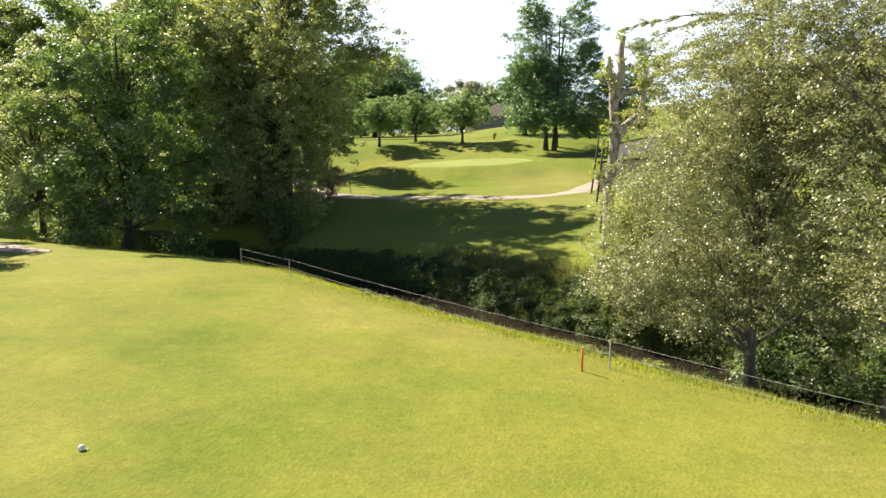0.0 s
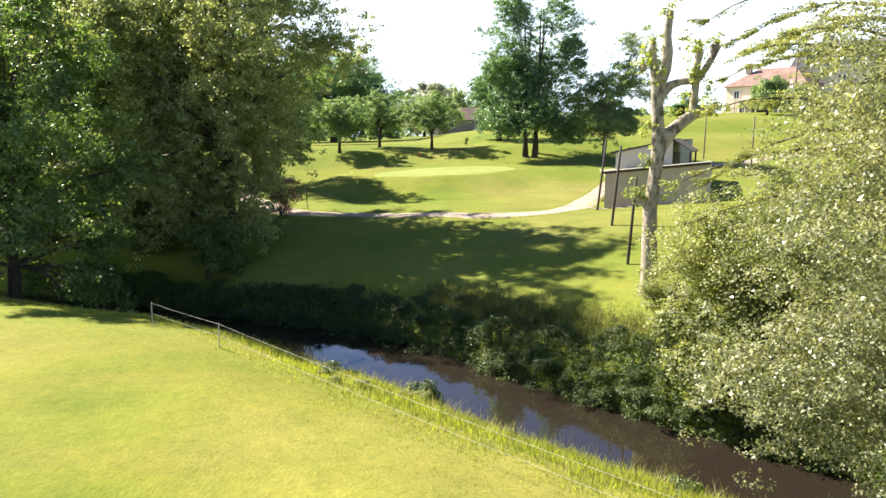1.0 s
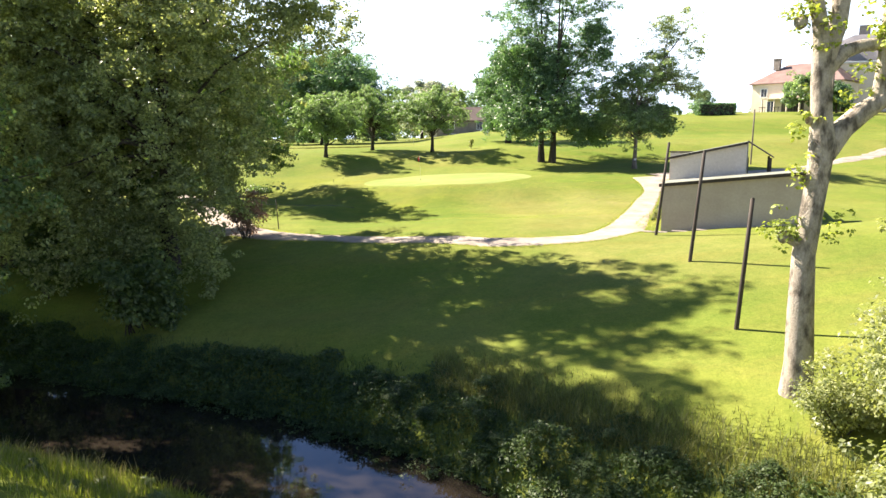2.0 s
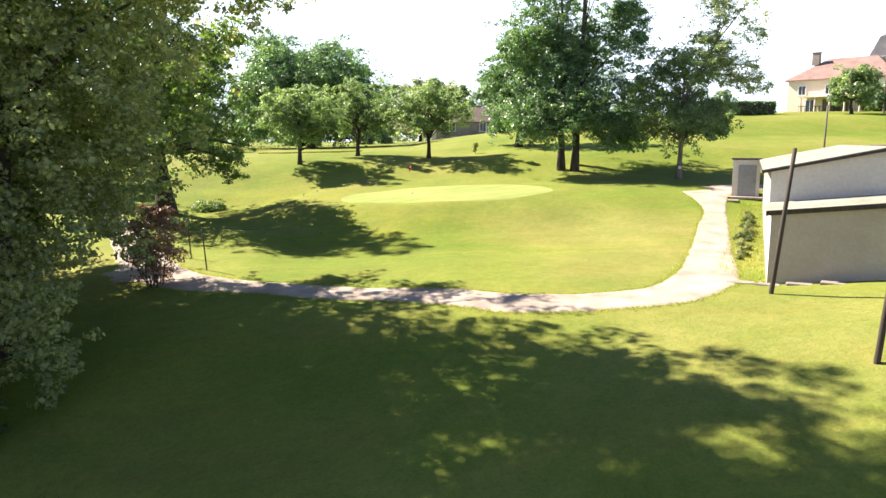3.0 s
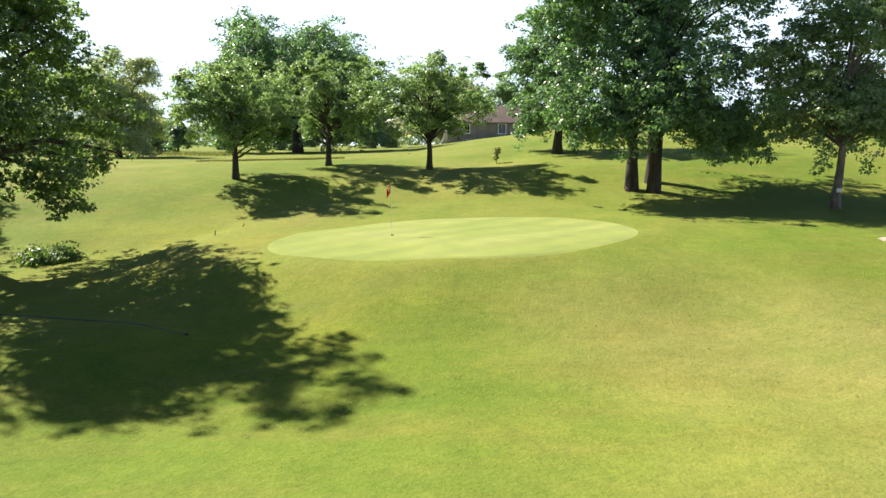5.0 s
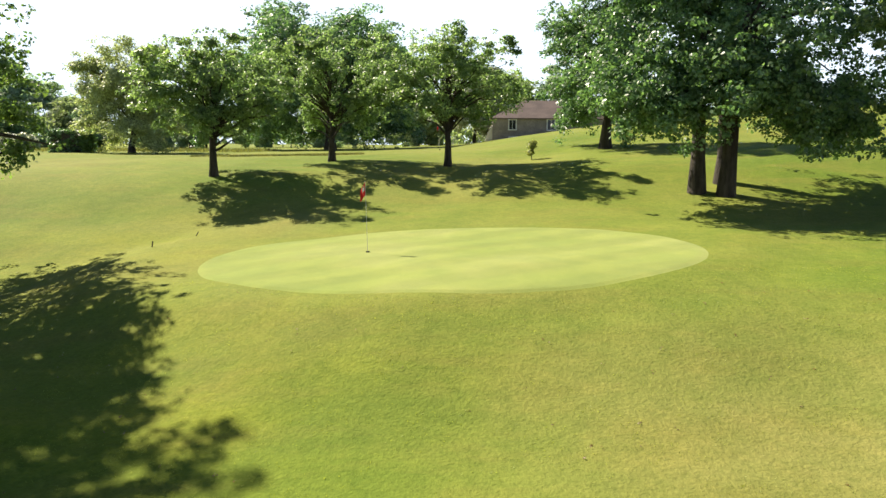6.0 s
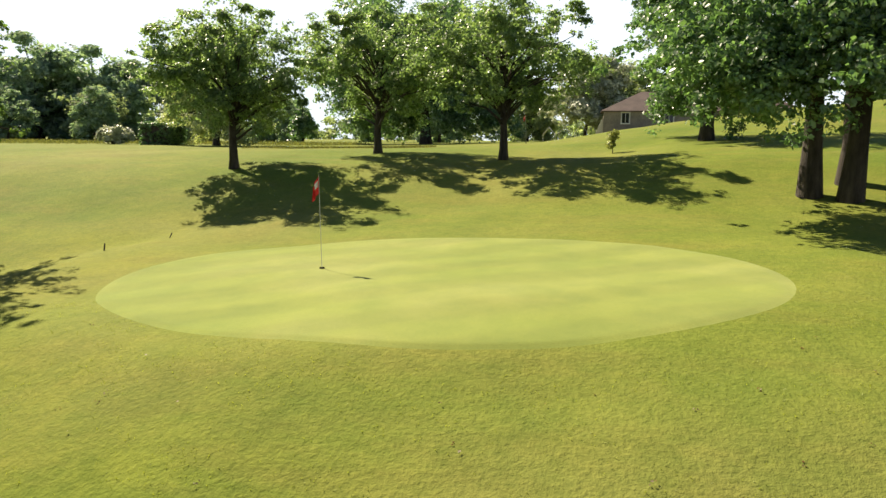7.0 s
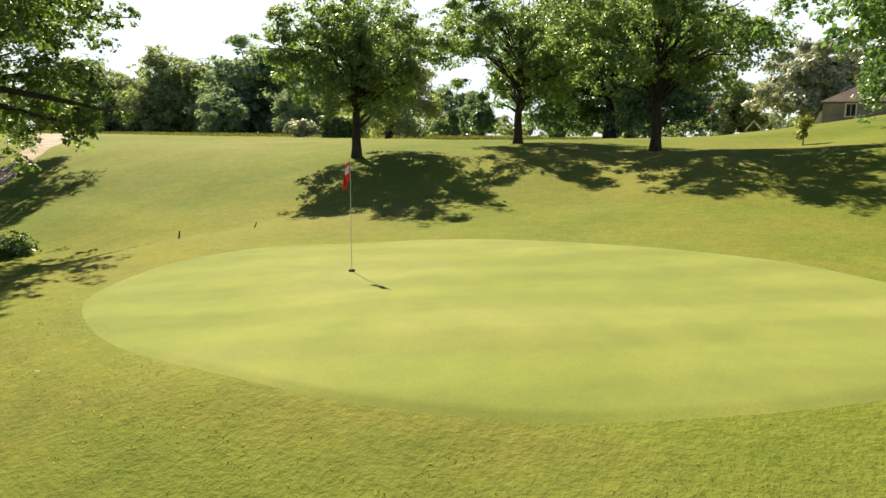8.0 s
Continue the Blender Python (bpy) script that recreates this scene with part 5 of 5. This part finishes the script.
# ---- flagsticks ----
def flagstick(x, y, h, lean_x, lean_y, label, turn, big=1.0):
    root = empty("flagstick", x, y, gz(x, y) + 0.045)
    v, f = tube_arrays([(0, 0, -0.12), (0, 0, 0.02), (lean_x * 0.5, lean_y * 0.5, h * 0.5), (lean_x, lean_y, h), (lean_x, lean_y, h + 0.012)], [0.007, 0.007, 0.005, 0.004, 0.003], 10)
    array_part("pole", [tuple(p) for p in v], f, WHITE_PAINT, root, True)
    # cloth hanging in folds from the top of the pole
    n, m = 12, 14
    L, H = 0.46 * big, 0.36 * big
    verts, faces = [], []
    for sgn in (0, 1):
        for i in range(n):
            for j in range(m):
                u, w = i / (n - 1), j / (m - 1)
                drop = 0.55 * u * L
                out = L * 0.30 * u
                fold = 0.05 * math.sin(u * 9 + w * 1.2) * (0.3 + u)
                verts.append((lean_x - out, lean_y + fold + 0.004 * sgn, h - 0.02 - w * H * (1 - 0.15 * u) - drop))
    for sgn in (0, 1):
        o = sgn * n * m
        for i in range(n - 1):
            for j in range(m - 1):
                a = o + i * m + j
                q = (a, a + 1, a + m + 1, a + m)
                faces.append(q if sgn else q[::-1])
    c = array_part("cloth", verts, faces, RED_CLOTH, root, True)
    c.rotation_euler = (0, 0, 0)
    # pale band sewn across the cloth
    bv, sel = [], []
    for i in range(2, 7):
        for j in range(2, 8):
            vx, vy, vz = verts[i * m + j]
            bv.append((vx, vy - 0.006, vz))
    for i in range(4):
        for j in range(5):
            a = i * 6 + j
            sel.append((a, a + 6, a + 7, a + 1))
    array_part("cloth_emblem", bv, sel, WHITE_CLOTH, root, True)
    ring = bmesh.new()
    bmesh.ops.create_cone(ring, cap_ends=False, segments=20, radius1=0.054, radius2=0.054, depth=0.08, matrix=Matrix.Translation((0, 0, -0.03)))
    part("cup", ring, DARK_WOOD, root)
    return tagged(root, label, "flagstick")


flagstick(0.78, 78.5, 1.95, -0.06, 0.05, "white flagstick with limp red flag on the putting green", 0)
flagstick(1.2, 118.5, 2.1, -0.1, 0.0, "white flagstick with red flag on a distant green", 0)


def drain_pipe():
    pts = [(-10.6, 72.2), (-7.6, 71.4), (-5.8, 70.7), (-4.2, 69.85)]
    root = empty("drain_pipe", *pts[0], gz(*pts[0]))
    o = Vector((pts[0][0], pts[0][1], gz(*pts[0])))
    v, f = tube_arrays([Vector((x, y, gz(x, y) - 0.008)) - o for x, y in pts], [0.034] * 4, 8)
    array_part("pipe", [tuple(p) for p in v], f, PIPE_GREY, root, True)
    bm = bmesh.new()
    end = Vector((pts[-1][0], pts[-1][1], gz(*pts[-1]) + 0.02)) - o
    bmesh.ops.create_cone(bm, cap_ends=True, segments=12, radius1=0.03, radius2=0.03, depth=0.08, matrix=Matrix.Translation(end) @ pose(0, 0, 0, 0, 90, -28))
    part("coupling", bm, DARK_WOOD, root)
    return tagged(root, "thin grey pipe lying along the grass", "pipe")


drain_pipe()


def stone_slab(x, y, w, d, turn):
    root = empty("stone_slab", x, y, gz(x, y), turn)
    bm = bmesh.new()
    box(bm, 0, 0, 0.0, w, d, 0.1, 0.02)
    for v in bm.verts:
        v.co += Vector((noise.noise(v.co * 3 + Vector((x, y, 0))), noise.noise(v.co * 3 + Vector((y, x, 5))), 0)) * 0.06
    part("slab", bm, STONE, root)
    return tagged(root, "pale flat stone beside the shed wall", "stone", "stones beside the shed")


for x, y, w, d, tn in ((11.3, 55.2, 0.9, 0.5, -20), (11.9, 54.5, 0.7, 0.45, -35), (12.7, 54.1, 0.8, 0.4, -25), (13.5, 53.6, 0.7, 0.45, -30), (19.2, 72.4, 0.9, 0.6, 60)):
    stone_slab(x, y, w, d, tn)


# ---- golf balls and fallen bits ----
def golf_ball(x, y, r, label):
    root = empty("golf_ball", x, y, gz(x, y))
    bm = bmesh.new()
    bmesh.ops.create_icosphere(bm, subdivisions=3, radius=r, matrix=Matrix.Translation((0, 0, r * 0.8)))
    part("shell", bm, BALL, root, "", True)
    bm = bmesh.new()
    bmesh.ops.create_cone(bm, cap_ends=True, segments=12, radius1=0.004, radius2=0.012, depth=0.05, matrix=Matrix.Translation((r * 1.6, 0.02, 0.0)))
    part("tee", bm, WHITE_PAINT, root)
    return tagged(root, label, "golf ball")


golf_ball(-6.28, 11.62, 0.06, "white tee marker ball lying in the mown grass")
rl = np.random.default_rng(91)
c = np.stack((rl.uniform(-5, 13, 130), rl.uniform(64, 75, 130)), 1)
c = c[np.hypot((c[:, 0] - 2.95) / 7.0, (c[:, 1] - 78.0 + 0.114 * (c[:, 0] - 2.95)) / 4.6) > 1.02]
cz = ground_z(c[:, 0], c[:, 1])
cc = np.concatenate((c, cz[:, None] + 0.015), 1)
dd = rl.normal(0, 1, cc.shape) * np.array([1, 1, 0.1])
v, f = leaf_cloud(rl, cc, dd / np.linalg.norm(dd, axis=1)[:, None], np.full(len(cc), 0.05), 4, 0.03, 0.0)
tagged(array_part("fallen_leaves", v, f, LEAF_COPPER), "scattered dry leaves and clippings on the grass", "leaves", kind="stuff")


# ---- houses ----
def window_unit(parent, x, z, w, h, y=0.0, arch=False):
    bm = bmesh.new()
    for cx, cz, sx, sz in ((0, h / 2 + 0.06, w + 0.28, 0.14), (0, -h / 2 - 0.06, w + 0.34, 0.14), (-w / 2 - 0.06, 0, 0.14, h), (w / 2 + 0.06, 0, 0.14, h)):
        box(bm, x + cx, y - 0.04, z + cz, sx, 0.1, sz, 0.01)
    win = part("window", bm, WHITE_PAINT if not arch else RED_TILE, parent)
    bm = bmesh.new()
    box(bm, x, y - 0.012, z, w, 0.03, h)
    part("pane", bm, GLASS, win)
    bm = bmesh.new()
    box(bm, x, y - 0.035, z, 0.05, 0.03, h)
    part("glazing_bar", bm, WHITE_PAINT, win)
    return win


def house(name, x, y, z, w, d, eave, ridge, hip, wall_mat, roof_mat, windows, label, chimneys=(), turn=0.0, over=0.4):
    """A house seen from its front: walls, hipped roof, windows, chimneys."""
    root = empty(name, x, y, z, turn)
    for cx, cy, sx, sy in ((w / 2, 0.15, w, 0.3), (w / 2, d - 0.15, w, 0.3), (0.15, d / 2, 0.3, d - 0.61), (w - 0.15, d / 2, 0.3, d - 0.61)):
        bm = bmesh.new()
        box(bm, cx, cy, (eave - 1.5) / 2, sx, sy, eave + 1.5)
        part("wall", bm, wall_mat, root)
    bm = bmesh.new()
    o = over
    base = [(-o, -o, eave - 0.05), (w + o, -o, eave - 0.05), (w + o, d + o, eave - 0.05), (-o, d + o, eave - 0.05)]
    tops = [(hip, d / 2, ridge), (w - hip, d / 2, ridge)]
    low = [bm.verts.new(p) for p in base]
    up = [bm.verts.new((p[0], p[1], p[2] + 0.14)) for p in base]
    t0, t1 = bm.verts.new(tops[0]), bm.verts.new(tops[1])
    bm.faces.new(low[::-1])
    for i in range(4):
        j = (i + 1) % 4
        bm.faces.new((low[i], low[j], up[j], up[i]))
    bm.faces.new((up[0], up[1], t1, t0))
    bm.faces.new((up[1], up[2], t1))
    bm.faces.new((up[2], up[3], t0, t1))
    bm.faces.new((up[3], up[0], t0))
    roof = part("roof", bm, roof_mat, root)
    for cx, cy, ch in chimneys:
        bm = bmesh.new()
        box(bm, cx, cy, ridge - 0.3 + ch / 2, 1.0, 0.7, ch + 1.2, 0.02)
        box(bm, cx, cy, ridge + ch + 0.35, 1.16, 0.86, 0.14, 0.02)
        part("chimney", bm, STONE, roof)
    for wx, wz, ww, wh in windows:
        window_unit(root, wx, wz, ww, wh)
    return tagged(root, label, "house"), root


h1, r1 = house("stone_house", 7.2, 168.0, 3.2, 26, 10, 3.5, 6.5, 5.2, STONE, BROWN_TILE, [(3.0, 2.6, 1.0, 1.4), (8.8, 2.6, 1.1, 1.5), (20.5, 2.6, 1.1, 1.5), (3.2, 0.4, 1.2, 0.7), (6.0, 0.4, 1.2, 0.7)], "long grey stone house with hipped brown tile roof")
bm = bmesh.new()
prism(bm, [(7.3, 0.2)] + [(8.55 + 1.25 * math.cos(a), 0.75 + 0.55 * math.sin(a)) for a in np.linspace(math.pi, 0, 12)] + [(9.8, 0.2)], -0.06, -0.01)
part("arched_door", bm, RED_CLOTH, h1, "low red arched door")
bm = bmesh.new()
prism(bm, [(-1.2, 0.0), (0.0, 0.0), (0.0, 2.4), (-0.25, 2.4)], 0.2, 0.7)
part("buttress", bm, WHITE_WALL, h1, "white-painted sloping buttress")


def canopy(x, y, w, label):
    root = empty("white_canopy", x, y, gz(x, y))
    bm = bmesh.new()
    prism(bm, [(-w / 2, 0.7), (0.0, 1.75), (w / 2, 0.7), (w / 2, 0.78), (0.0, 1.86), (-w / 2, 0.78)], 0, 1.6)
    part("cover", bm, WHITE_CLOTH, root)
    for sx in (-w / 2 + 0.05, w / 2 - 0.05):
        for yy in (0.05, 1.55):
            bm = bmesh.new()
            box(bm, sx, yy, 0.3, 0.05, 0.05, 0.9)
            part("leg", bm, WHITE_PAINT, root)
    return tagged(root, label, "canopy", "canopies beside the house")


for x, y in ((0.2, 160), (2.2, 161), (4.3, 162)):
    canopy(x, y, 1.7, "small white pitched canopy on the lawn")

h2, r2 = house("cream_house", 56.2, 134.0, 7.0, 13.5, 9, 4.7, 7.9, 3.6, CREAM, RED_TILE, [(2.0, 3.3, 0.9, 1.2), (5.6, 3.3, 0.9, 1.2), (9.2, 3.3, 0.9, 1.2), (3.2, 1.0, 1.1, 1.9), (11.5, 1.0, 1.1, 1.9)], "cream-rendered house with red tiled roof and chimney", chimneys=((2.4, 3.2, 0.5),), turn=-52)
bm = bmesh.new()
box(bm, 6.6, -1.2, 2.25, 8.0, 2.4, 0.16, 0.02)
part("veranda_roof", bm, CREAM, h2)
for k in range(5):
    bm = bmesh.new()
    bmesh.ops.create_cone(bm, cap_ends=True, segments=12, radius1=0.13, radius2=0.11, depth=3.2, matrix=Matrix.Translation((2.8 + k * 1.9, -2.2, 0.6)))
    part("veranda_column", bm, CREAM, h2)
bm = bmesh.new()
box(bm, 6.6, -0.06, 1.0, 3.4, 0.1, 2.0, 0.02)
part("veranda_door", bm, TIMBER, h2, "brown timber doors")


def terrace_table(x, y):
    root = empty("terrace_table", x, y, gz(x, y))
    bm = bmesh.new()
    bmesh.ops.create_cone(bm, cap_ends=True, segments=16, radius1=0.55, radius2=0.55, depth=0.04, matrix=Matrix.Translation((0, 0, 0.74)))
    part("tabletop", bm, DARK_WOOD, root)
    for k in range(4):
        a = k * math.pi / 2 + 0.4
        bm = bmesh.new()
        box(bm, 0.35 * math.cos(a), 0.35 * math.sin(a), 0.35, 0.05, 0.05, 0.76)
        part("leg", bm, DARK_WOOD, root)
    return root


tt = tagged(terrace_table(57.5, 128.5), "dark round table on the house terrace", "table", "terrace tables")
for x, y in ((60.0, 128.2), (62.4, 128.8), (64.6, 128.4), (55.2, 128.3)):
    copy_thing(tt, pose(x, y, gz(x, y), 0, 0, 30 * x))


def mansard():
    root = empty("manor_house", 65.6, 130.0, 7.0, -34)
    w, d, e = 26, 12, 7.6
    for cx, cy, sx, sy in ((w / 2, 0.2, w, 0.4), (w / 2, d - 0.2, w, 0.4), (0.2, d / 2, 0.4, d - 0.81), (w - 0.2, d / 2, 0.4, d - 0.81)):
        bm = bmesh.new()
        box(bm, cx, cy, (e - 1.5) / 2, sx, sy, e + 1.5)
        part("wall", bm, CREAM, root)
    bm = bmesh.new()
    box(bm, w / 2, d / 2, e + 0.1, w + 0.9, d + 0.9, 0.24, 0.05)
    part("cornice", bm, WHITE_PAINT, root)
    bm = bmesh.new()
    rings = []
    for inset, z in ((-0.3, e + 0.22), (0.9, e + 3.0), (3.6, e + 4.6)):
        rings.append([bm.verts.new(p) for p in ((inset, inset, z), (w - inset, inset, z), (w - inset, d - inset, z), (inset, d - inset, z))])
    for a, b in zip(rings[:-1], rings[1:]):
        for i in range(4):
            j = (i + 1) % 4
            bm.faces.new((a[i], a[j], b[j], b[i]))
    bm.faces.new(rings[-1])
    bm.faces.new(rings[0][::-1])
    roof = part("roof", bm, SLATE, root, "grey slate mansard roof")
    for k in range(5):
        x = 2.6 + k * 5.1
        bm = bmesh.new()
        box(bm, x, 0.55, e + 1.5, 1.3, 1.3, 1.9, 0.03)
        dm = part("dormer", bm, WHITE_PAINT, roof)
        bm = bmesh.new()
        box(bm, x, -0.11, e + 1.45, 0.9, 0.04, 1.4)
        part("pane", bm, GLASS, dm)
        bm = bmesh.new()
        prism(bm, [(x - 0.85, e + 2.42), (x + 0.85, e + 2.42), (x, e + 3.0)], -0.2, 1.3)
        part("dormer_roof", bm, SLATE, dm)
        window_unit(root, x, 5.4, 1.1, 1.8)
        window_unit(root, x, 2.0, 1.1, 2.1)
    bm = bmesh.new()
    box(bm, 5.0, d / 2, e + 5.2, 1.6, 0.9, 2.2, 0.03)
    part("chimney", bm, STONE, roof)
    return tagged(root, "large cream manor house with slate mansard roof", "house")


mansard()


def clipped_hedge(x, y, w, d, h, label, seed, lm=LEAF_DARK):
    rng = np.random.default_rng(seed)
    root = empty("hedge", x, y, gz(x, y))
    n = int(w * d * 30 + (w + d) * h * 60)
    c = np.stack((rng.uniform(-w / 2, w / 2, n), rng.uniform(-d / 2, d / 2, n), rng.uniform(0, h, n)), 1)
    push = rng.integers(0, 3, n)
    c[push == 0, 0] = np.sign(c[push == 0, 0]) * w / 2
    c[push == 1, 1] = np.sign(c[push == 1, 1]) * d / 2
    c[push == 2, 2] = h
    c += rng.normal(0, 0.06, c.shape)
    dr = rng.normal(0, 1, c.shape)
    v, f = leaf_cloud(rng, c, dr / np.linalg.norm(dr, axis=1)[:, None], np.full(n, 0.2), 8, 0.2, 0.1)
    array_part("foliage", v, f, lm, root)
    bm = bmesh.new()
    box(bm, 0, 0, h * 0.46, w * 0.92, d * 0.92, h * 0.9, 0.1)
    part("inner_growth", bm, BARK, root)
    return tagged(root, label, "hedge")


clipped_hedge(-34.0, 126.0, 3.2, 2.5, 2.0, "clipped dark square hedge at the field edge", 1)
clipped_hedge(44.0, 120.0, 5.0, 1.6, 1.5, "clipped dark hedge on the brow of the hill", 2)
clipped_hedge(65.0, 124.0, 7.0, 1.2, 1.0, "low clipped hedge before the house", 3, LEAF_SHRUB)
shrub("blossom_bush", -40.0, 127.0, 4.4, 1.7, 200, 16, 0.3, LEAF_WHITE, "pale flowering bush at the field edge", 95, 0.4)
tree("house_tree", 55.6, 118.0, 6.2, round_lobes(R, 6.4, 0.8, 6.4, 10), 420, 20, 0.32, LEAF_MID, BARK, 0.2, "rounded tree beside the cream house", 96, clump_r=0.6, holes=0.1)
tree("house_tree", 61.5, 119.5, 4.6, round_lobes(R, 5.0, 0.6, 4.6, 8), 300, 18, 0.32, LEAF_DARK, BARK, 0.16, "small dark tree beside the cream house", 97, clump_r=0.55, holes=0.1)

# low tussock bank on the far side of the lawn
P = np.stack((rg.uniform(0, 1, 9000), rg.normal(0, 0.35, 9000)), 1)
pts = np.stack((-13.5 + 9.5 * P[:, 0], 103.0 + 7.6 * P[:, 0] + P[:, 1]), 1)
blades("tussock_row", pts, rg.uniform(0.06, 0.2, 9000), 0.022, 0.8, LEAF_DRY, 98, "row of dark tussocks on the lawn behind the trees")
P = np.stack((rg.uniform(-120, -18, 22000), 127 + 16 * rg.uniform(0, 1, 22000) ** 0.6), 1)
P[:, 1] += 3 * np.sin(P[:, 0] * 0.15)
blades("field_edge_grass", P, rg.uniform(0.1, 0.45, 22000), 0.03, 0.9, LEAF_DRY, 99, "tall dry grass along the field edge")

# ---- trees of the middle distance and the woods behind ----
tree("round_oak", -14.0, 150.0, 17.5, round_lobes(R, 27, 1.0, 17.6, 26, 0.72), 3000, 40, 0.34, LEAF_DARK, BARK, 0.6, "large round dark oak behind the lawn", 101, clump_r=1.25, holes=0.1, fill=0.5)
tree("willow", -27.7, 124.7, 9.5, round_lobes(R, 10.5, 0.5, 10.4, 16), 1200, 44, 0.20, LEAF_WILLOW, BARK, 0.3, "soft grey-green willow at the field edge", 102, clump_r=0.8, droop=1.0, holes=0.12)
tree("pale_tree", 4.6, 182.0, 13, round_lobes(R, 15, 1, 13, 12), 700, 20, 0.6, LEAF_WHITE, BARK, 0.3, "pale silvery tree behind the house", 103, clump_r=1.2, holes=0.15)
tree("conifer", -30.0, 150.0, 6.5, [(0, 0, 1.2 + 0.9 * k, 2.4 - 0.42 * k, 2.4 - 0.42 * k, 0.5) for k in range(6)], 320, 18, 0.3, LEAF_DARK, BARK, 0.16, "small dark conifer at the field edge", 104, clump_r=0.5, holes=0.0)
# the haze over these trees lies in their leaf colours, not in the air
wood = [tree("wood_tree", -96, 160, 14, round_lobes(R, 15, 0.3, 14.5, 16, 0.7), 500, 18, 0.82, LEAF_FAR_HAZY, BARK, 0.4, "leafy tree in the wood beyond the field", 110, clump_r=1.5, group="trees of the wood", holes=0.1),
        tree("wood_tree", -80, 163, 15, round_lobes(R, 14, 0.3, 15, 16, 0.7), 500, 18, 0.82, LEAF_WOOD_HAZY, BARK, 0.4, "dark leafy tree in the wood beyond the field", 111, clump_r=1.5, group="trees of the wood", holes=0.1),
        tree("wood_tree", -126, 165, 14, round_lobes(R, 12, 0.3, 15, 14, 0.6), 480, 18, 0.82, LEAF_WOOD_HAZY, BARK, 0.4, "tall leafy tree in the wood beyond the field", 112, clump_r=1.4, group="trees of the wood", holes=0.1)]
for w_ in wood:
    w_.scale = (1.1, 1.1, 1.02)
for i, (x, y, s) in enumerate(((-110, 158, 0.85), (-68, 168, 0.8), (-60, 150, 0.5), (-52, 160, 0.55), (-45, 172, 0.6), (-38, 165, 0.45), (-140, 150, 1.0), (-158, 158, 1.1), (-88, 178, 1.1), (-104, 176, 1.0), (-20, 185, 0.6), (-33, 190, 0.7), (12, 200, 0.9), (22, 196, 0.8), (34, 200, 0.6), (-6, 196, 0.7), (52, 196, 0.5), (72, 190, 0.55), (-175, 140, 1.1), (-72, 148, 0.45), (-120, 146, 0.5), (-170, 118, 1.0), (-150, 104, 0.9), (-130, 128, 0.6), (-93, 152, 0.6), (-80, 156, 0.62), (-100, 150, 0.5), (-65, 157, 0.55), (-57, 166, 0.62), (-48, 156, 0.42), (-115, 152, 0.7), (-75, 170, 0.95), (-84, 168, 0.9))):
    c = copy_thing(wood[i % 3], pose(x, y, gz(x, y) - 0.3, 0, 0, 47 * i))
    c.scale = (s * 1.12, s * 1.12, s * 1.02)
# the rim of woodland that closes the horizon all round
rw = np.random.default_rng(120)
ang = np.linspace(0, 2 * math.pi, 260, endpoint=False)
cen, dirs, rad = [], [], []
for a in ang:
    rr_ = rw.uniform(270, 340)
    x, y = rr_ * math.sin(a), 60 + rr_ * math.cos(a)
    for k in range(14):
        cen.append((x + rw.normal(0, 6), y + rw.normal(0, 6), gz(x, y) + rw.uniform(0, 9)))
cen = np.array(cen)
dd = rw.normal(0, 1, cen.shape)
# the far belt looks hazy through its pale leaf colour
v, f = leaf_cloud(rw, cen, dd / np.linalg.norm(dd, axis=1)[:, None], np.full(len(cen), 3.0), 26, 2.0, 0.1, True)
tagged(array_part("distant_woods", v, f, LEAF_FAR_HAZY), "distant belt of woodland round the course", "woods", kind="stuff")
